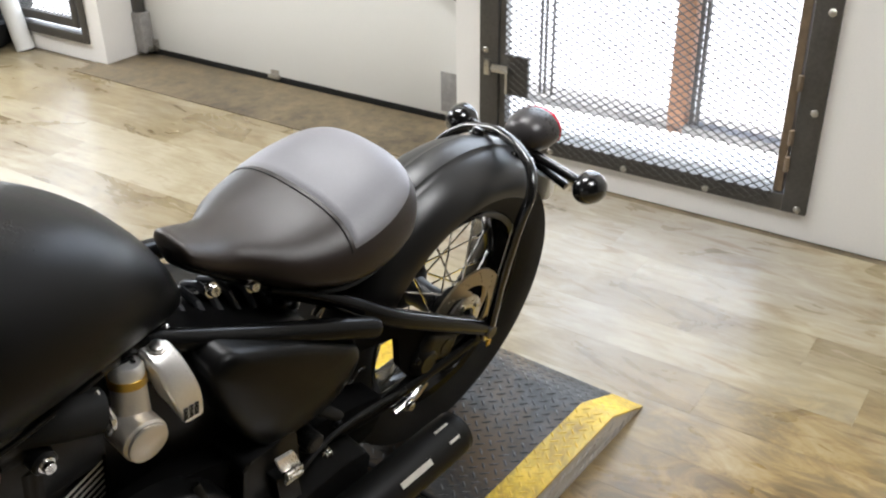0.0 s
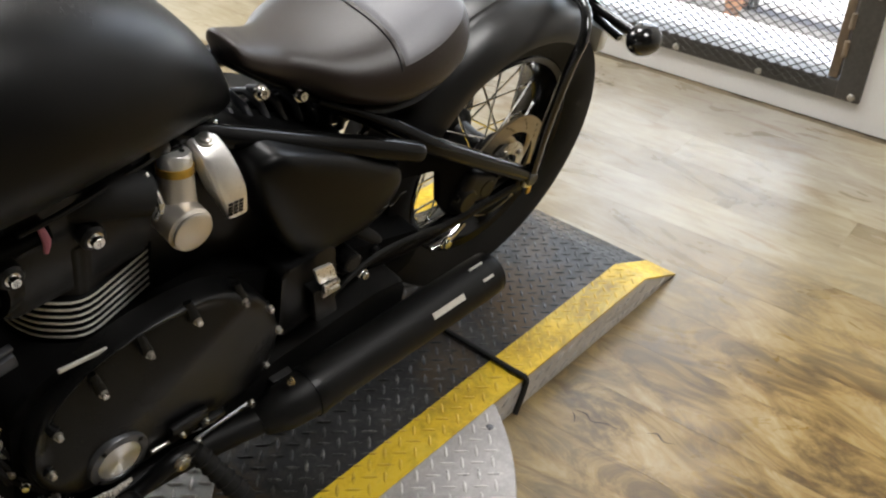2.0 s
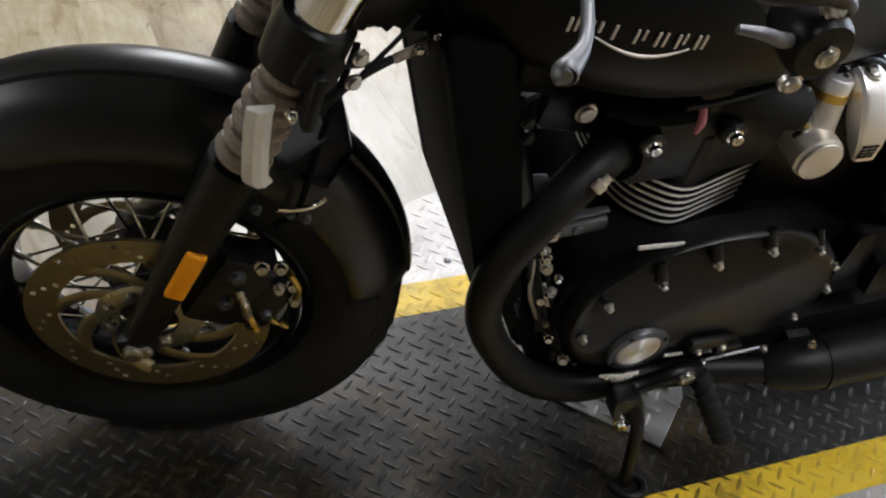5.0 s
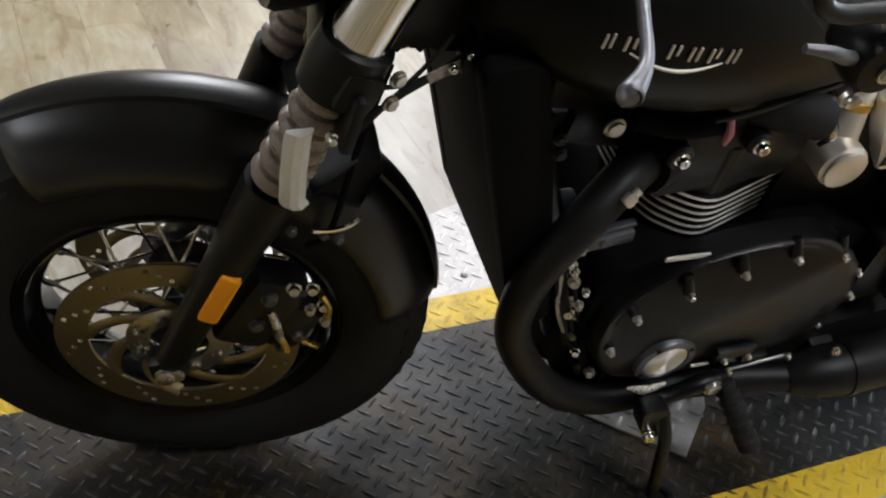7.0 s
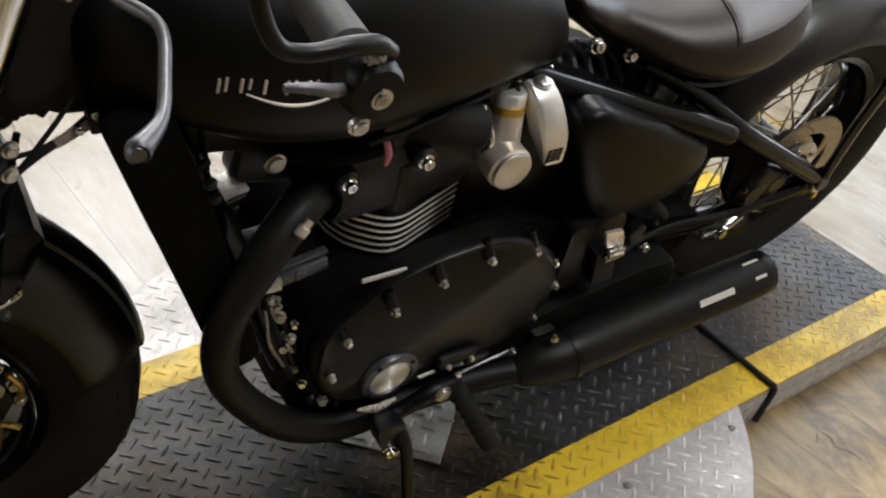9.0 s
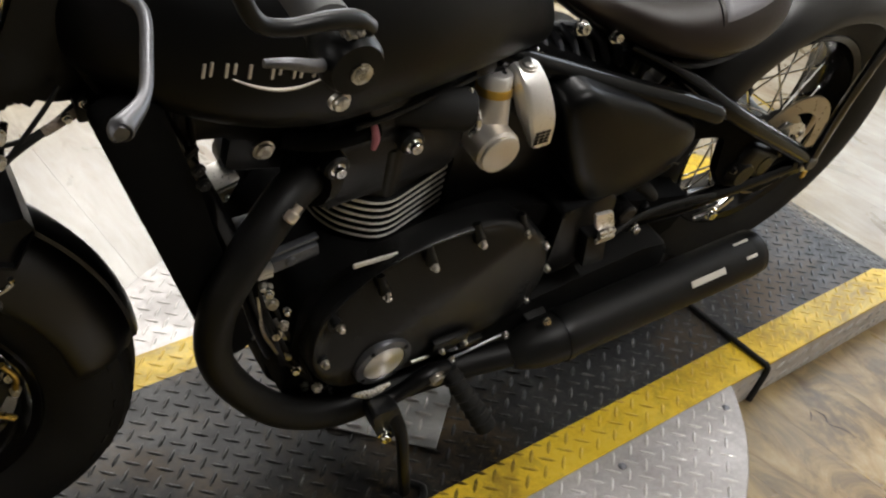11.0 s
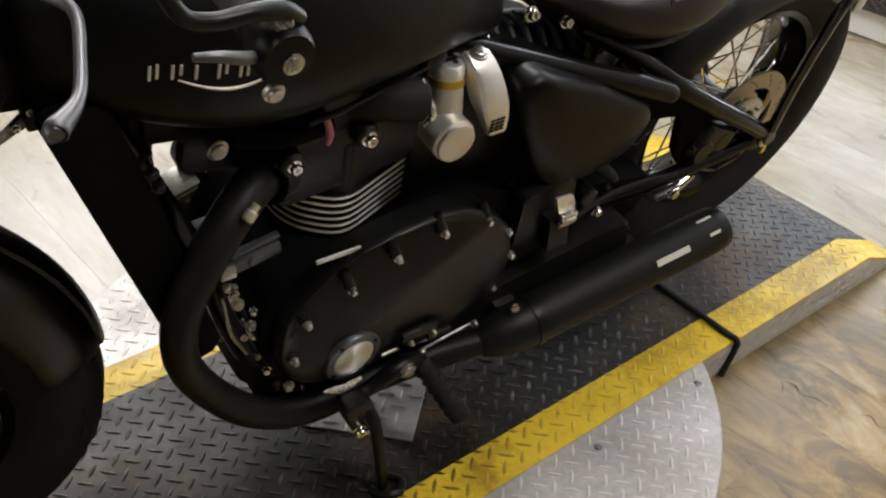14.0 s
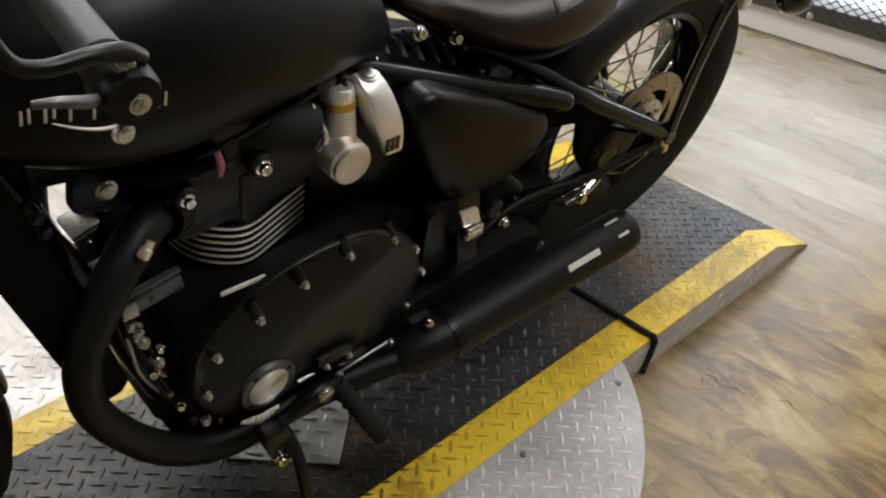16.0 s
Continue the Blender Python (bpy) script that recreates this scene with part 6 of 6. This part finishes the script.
part("lens", moved(lathe([(0.0430, 0.030), (0.0445, 0.036), (0.040, 0.045), (0.026, 0.051), (0.0005, 0.053)], (0, 0, 0), "X", 40, False), OVAL), M_RED, tl, "red lens")
part("tail_bracket", join(block(0.215, 0, 0.56, 0.07, 0.05, 0.04, 0.010), block(0.245, -0.02, 0.535, 0.03, 0.04, 0.05, 0.008)), M_SATIN, bike)
part("plate_lamp", block(0.252, -0.056, 0.506, 0.034, 0.040, 0.056, 0.012), M_DOOR, bike, "pale grey plate lamp")
for s in (-1, 1):
    part("indicator_stem", tube([(0.225, s * 0.01, 0.578), (0.224, s * 0.08, 0.572), (0.222 if s < 0 else 0.238, s * 0.145, 0.568)], 0.0095, 4, 12), M_GLOSS, bike)
    part("indicator_stem", tube([(0.240, s * 0.02, 0.552), (0.234, s * 0.115, 0.538)], 0.008, 1, 10), M_GLOSS, bike)
    ind = part("indicator", lathe([(0.0005, -0.040), (0.014, -0.037), (0.025, -0.024), (0.0305, -0.004), (0.0305, 0.010), (0.027, 0.016), (0.0005, 0.016)], (0.219 if s < 0 else 0.240, -0.171 if s < 0 else 0.150, 0.570 if s < 0 else 0.563), "X", 32, False), M_GLOSS, bike, "gloss black bullet indicator")
    part("indicator_lens", lathe([(0.022, 0.016), (0.020, 0.022), (0.0005, 0.025)], (0.219 if s < 0 else 0.240, -0.171 if s < 0 else 0.150, 0.570 if s < 0 else 0.563), "X", 32, False), M_AMBER, ind, "amber lens")

# ---- handlebar, lever, mirror ----
part("handlebar", tube([(-1.115, -0.30, 1.008), (-1.14, -0.20, 1.01), (-1.19, -0.10, 0.995), (-1.20, 0.0, 0.99), (-1.19, 0.10, 0.995), (-1.14, 0.20, 1.01), (-1.115, 0.30, 1.008), (-1.124, 0.40, 1.010)], 0.011, 6, 14), M_TUBE, bike, "black flat handlebar")
TURNED[0] = Matrix.Translation((-0.006, 0, 0.008))
part("bar_riser", block(-1.195, 0, 0.96, 0.05, 0.10, 0.06, 0.010), M_SATIN, bike)
for s in (-1, 1):
    TURNED[0] = Matrix.Translation((-0.006, 0, 0.008))
    part("grip", tube([(-1.122, s * 0.275, 1.006), (-1.122, s * 0.277, 1.006), (-1.126, s * 0.34, 1.009), (-1.131, s * 0.398, 1.012), (-1.131, s * 0.400, 1.012)], [0.012, 0.0155, 0.0150, 0.0155, 0.012], 1, 20), M_GRIP, bike, "grey-black rubber grip")
    be = part("bar_end", lathe([(0.0005, -0.024), (0.015, -0.022), (0.018, -0.014), (0.0198, 0.0), (0.0190, 0.008), (0.0165, 0.013), (0.0005, 0.014)] if s > 0 else [(0.0005, 0.024), (0.015, 0.022), (0.018, 0.014), (0.0198, 0.0), (0.0190, -0.008), (0.0165, -0.013), (0.0005, -0.014)], (-1.130, s * 0.420, 1.006), "Y", 36, False), M_MATTE, bike, "black rubber-faced bar end clamp")
    bolt((-1.128, s * 0.434, 1.004), (0, s, 0), 0.0052, 0.003, M_STEEL, be)
    bolt((-1.138, s * 0.430, 0.984), (0, s, -0.2), 0.0052, 0.004, M_STEEL, be)
    bolt((-1.131, s * 0.424, 1.029), (0, s, 0.6), 0.006, 0.004, M_STEEL, be)
    arm = part("mirror_arm", tube([(-1.118, s * 0.420, 1.024), (-1.130, s * 0.424, 1.034), (-1.150, s * 0.428, 1.040), (-1.175, s * 0.430, 1.042), (-1.192, s * 0.430, 1.050), (-1.203, s * 0.430, 1.075), (-1.205, s * 0.430, 1.10)], [0.0055, 0.006, 0.0055, 0.005, 0.005, 0.005, 0.005], 5, 14), M_SATIN, bike, "black bar-end mirror arm")
    part("mirror_tab", tube([(-1.186, s * 0.428, 1.021), (-1.172, s * 0.430, 1.019), (-1.156, s * 0.428, 1.012), (-1.145, s * 0.424, 1.008)], [0.0024, 0.0034, 0.0042, 0.0036], 5, 12), M_LEVER, arm, "bare metal mirror tab")
    mh = part("mirror_shell", moved(lathe([(0.0005, -0.014), (0.020, -0.012), (0.036, -0.006), (0.040, 0.0), (0.040, 0.006), (0.0005, 0.006)], (0, 0, 0), "X", 40, False), Matrix.Translation((-1.205, s * 0.430, 1.142))), M_GLOSS, bike, "gloss black round bar-end mirror")
    part("mirror_glass", moved(lathe([(0.0005, 0.0075), (0.037, 0.0075), (0.037, 0.006), (0.0005, 0.006)], (0, 0, 0), "X", 40, False), Matrix.Translation((-1.205, s * 0.430, 1.142))), M_CHROME, mh, "mirror glass")
    part("lever_perch", block(-1.165, s * 0.215, 1.0, 0.05, 0.035, 0.03, 0.008), M_SATIN, bike)
    part("switch_box", block(-1.135, s * 0.245, 1.003, 0.04, 0.05, 0.045, 0.010), M_SATIN, bike)
    TURNED[0] = Matrix.Translation((0.001, 0, 0.006))
    part("clutch_lever" if s < 0 else "brake_lever", tube([(-1.190, s * 0.205, 0.985), (-1.228, s * 0.225, 0.976), (-1.228, s * 0.262, 0.978), (-1.215, s * 0.300, 0.980), (-1.228, s * 0.345, 0.977), (-1.242, s * 0.378, 0.975), (-1.262, s * 0.400, 0.976), (-1.264, s * 0.404, 0.976)], [0.0075, 0.0070, 0.0052, 0.0042, 0.0040, 0.0042, 0.0078, 0.005], 6, 14), M_LEVER, bike, "bare metal hand lever with a ball end")
TURNED[0] = Matrix()
for y0c, x1c, z1c in ((-0.21, -1.31, 0.80), (-0.20, -1.27, 0.76), (0.20, -1.30, 0.78)):
    part("control_cable", tube([(-1.20, y0c, 0.99), (-1.29, y0c * 0.9, 0.95), (-1.33, y0c * 0.55, 0.87), (x1c + 0.03, y0c * 0.3, z1c + 0.02)], 0.0026, 6, 8), M_RUBBER, bike)
part("head_gusset", prism(chamfered([(-1.315, 0.785), (-1.288, 0.748), (-1.262, 0.742), (-1.248, 0.752), (-1.232, 0.742), (-1.200, 0.738), (-1.165, 0.730), (-1.140, 0.80), (-1.190, 0.96), (-1.290, 0.94)], 0.010), -0.072, 0.072, 0.008), M_SATIN, bike, "black cast steering head and gussets")
for pts, r in (([(-1.315, -0.108, 0.688), (-1.275, -0.098, 0.712), (-1.240, -0.090, 0.726), (-1.208, -0.085, 0.737)], 0.0034), ([(-1.300, -0.100, 0.728), (-1.265, -0.092, 0.722), (-1.235, -0.086, 0.728), (-1.212, -0.082, 0.742)], 0.0024), ([(-1.312, -0.104, 0.676), (-1.270, -0.094, 0.716), (-1.240, -0.086, 0.745), (-1.222, -0.080, 0.765)], 0.0024)):
    part("control_cable", tube(pts, r, 6, 8), M_RUBBER, bike)
part("cable_sleeve", tube([(-1.244, -0.0905, 0.7245), (-1.208, -0.085, 0.737)], 0.0050, 1, 10), M_GAITER, bike, "dull brown cable sleeve")
part("cable_mount", block(-1.200, -0.083, 0.738, 0.026, 0.022, 0.022, 0.005), M_SATIN, bike)
for q3 in ((-1.206, -0.095, 0.752), (-1.222, -0.094, 0.738), (-1.190, -0.095, 0.742), (-1.205, -0.074, 0.800), (-1.215, -0.074, 0.865)):
    bolt(q3, (0, -1, 0), 0.0035, 0.005, M_CHROME)

# ---- kickstand, footpeg ----
ks = part("kickstand", tube([(-0.880, -0.212, 0.218), (-0.875, -0.226, 0.208), (-0.868, -0.245, 0.180), (-0.866, -0.262, 0.125), (-0.861, -0.274, 0.062)], [0.014, 0.012, 0.0095, 0.009, 0.009], 5, 12), M_SATIN, bike, "black kickstand leg, folded out")
part("stand_foot", tube([(-0.880, -0.270, 0.058), (-0.868, -0.292, 0.060), (-0.845, -0.298, 0.061), (-0.832, -0.280, 0.058), (-0.845, -0.262, 0.055)], 0.006, 5, 10), M_SATIN, ks, "looped wire stand foot")
part("stand_bracket", prism(chamfered([(-0.915, 0.240), (-0.872, 0.234), (-0.858, 0.170), (-0.880, 0.155), (-0.903, 0.185)], 0.010), -0.234, -0.206, 0.005), M_SATIN, bike)
bolt((-0.889, -0.236, 0.179), (-0.2, -1, 0), 0.008, 0.009, M_CHROME)
# added shape standing in for the bright access plate between engine and header
part("plate_glimpse", tube([(-0.931, -0.200, 0.256), (-0.917, -0.201, 0.251), (-0.903, -0.202, 0.245), (-0.886, -0.201, 0.245), (-0.871, -0.200, 0.248)], [0.002, 0.0065, 0.0095, 0.0085, 0.004], 5, 10, 0.5), M_WHITEALU, bike, "bright stand-in for the access plate seen through the gap")
part("peg_bracket", tube([(-0.906, -0.205, 0.226), (-0.878, -0.205, 0.217), (-0.852, -0.205, 0.222), (-0.822, -0.206, 0.236), (-0.800, -0.204, 0.238), (-0.772, -0.198, 0.228)], [0.011, 0.011, 0.0115, 0.013, 0.014, 0.011], 5, 12), M_SATIN, bike, "black footpeg bracket")
bolt((-0.803, -0.217, 0.240), (0, -1, 0), 0.0105, 0.006, M_STEEL)
peg = part("footpeg", tube([(-0.774, -0.203, 0.229), (-0.773, -0.205, 0.227), (-0.755, -0.236, 0.191), (-0.732, -0.272, 0.146), (-0.731, -0.274, 0.144)], [0.009, 0.0135, 0.0150, 0.0170, 0.012], 1, 16), M_RUBBER, bike, "black rubber footpeg")
for k in range(6):
    t = 0.15 + 0.14 * k
    p = Vector((-0.773, -0.205, 0.227)).lerp(Vector((-0.732, -0.272, 0.146)), t)
    d = (Vector((-0.732, -0.272, 0.146)) - Vector((-0.773, -0.205, 0.227))).normalized()
    part("peg_ridge", tube([p - d * 0.003, p, p + d * 0.003], [0.0145 + 0.002 * t, 0.0165 + 0.002 * t, 0.0145 + 0.002 * t], 1, 16), M_RUBBER, peg)
part("gear_lever", tube([(-0.834, -0.190, 0.2635), (-0.806, -0.190, 0.2625)], 0.0032, 1, 10), M_STEEL, bike, "short bright lever end")
for p, r in (((-0.763, -0.193, 0.231), 0.0058), ((-0.668, -0.193, 0.241), 0.005), ((-0.790, -0.198, 0.275), 0.0035), ((-0.752, -0.198, 0.276), 0.0035)):
    bolt(p, (0, -1, 0), r, 0.006, M_STEEL)
part("gear_link", join(block(-0.775, -0.192, 0.285, 0.06, 0.012, 0.02, 0.004), block(-0.74, -0.195, 0.268, 0.04, 0.012, 0.012, 0.003)), M_SATIN, bike)


# ---- floor planks, each a piece of the floor ----
random.seed(5)
PW, PL = 0.152, 0.92
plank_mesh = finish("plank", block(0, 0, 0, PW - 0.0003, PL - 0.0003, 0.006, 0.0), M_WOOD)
frame_floor = Matrix.Rotation(A, 4, 'Z')
rest_v, rest_f = [], []
for i in range(-72, 9):
    x = (i + 0.5) * PW
    off = random.uniform(0, PL)
    for j in range(-9, 9):
        y = j * PL + off + PL / 2
        at = frame_floor @ Matrix.Translation((x, y, FLOOR - 0.003)) @ Matrix.Rotation(math.pi * random.choice((0, 1)), 4, 'Z')
        if not (BACK < x - 1.399 < 0.0 and RIGHT - 0.2 < y < LEFT + 0.2):
            continue
        if i >= -17 and -3 <= j < 5:
            ob = new("plank", plank_mesh)
            ob.parent = floor_base
            ob.matrix_local = at
        else:
            b = len(rest_v)
            rest_v += [at @ v.co for v in plank_mesh.vertices]
            rest_f += [tuple(b + k for k in p.vertices) for p in plank_mesh.polygons]
me = bpy.data.meshes.new("far_planks")
me.from_pydata(rest_v, [], rest_f)
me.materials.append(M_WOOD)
far_planks = new("far_planks", me)
far_planks.parent = floor_base
tagged(far_planks, kind="stuff")
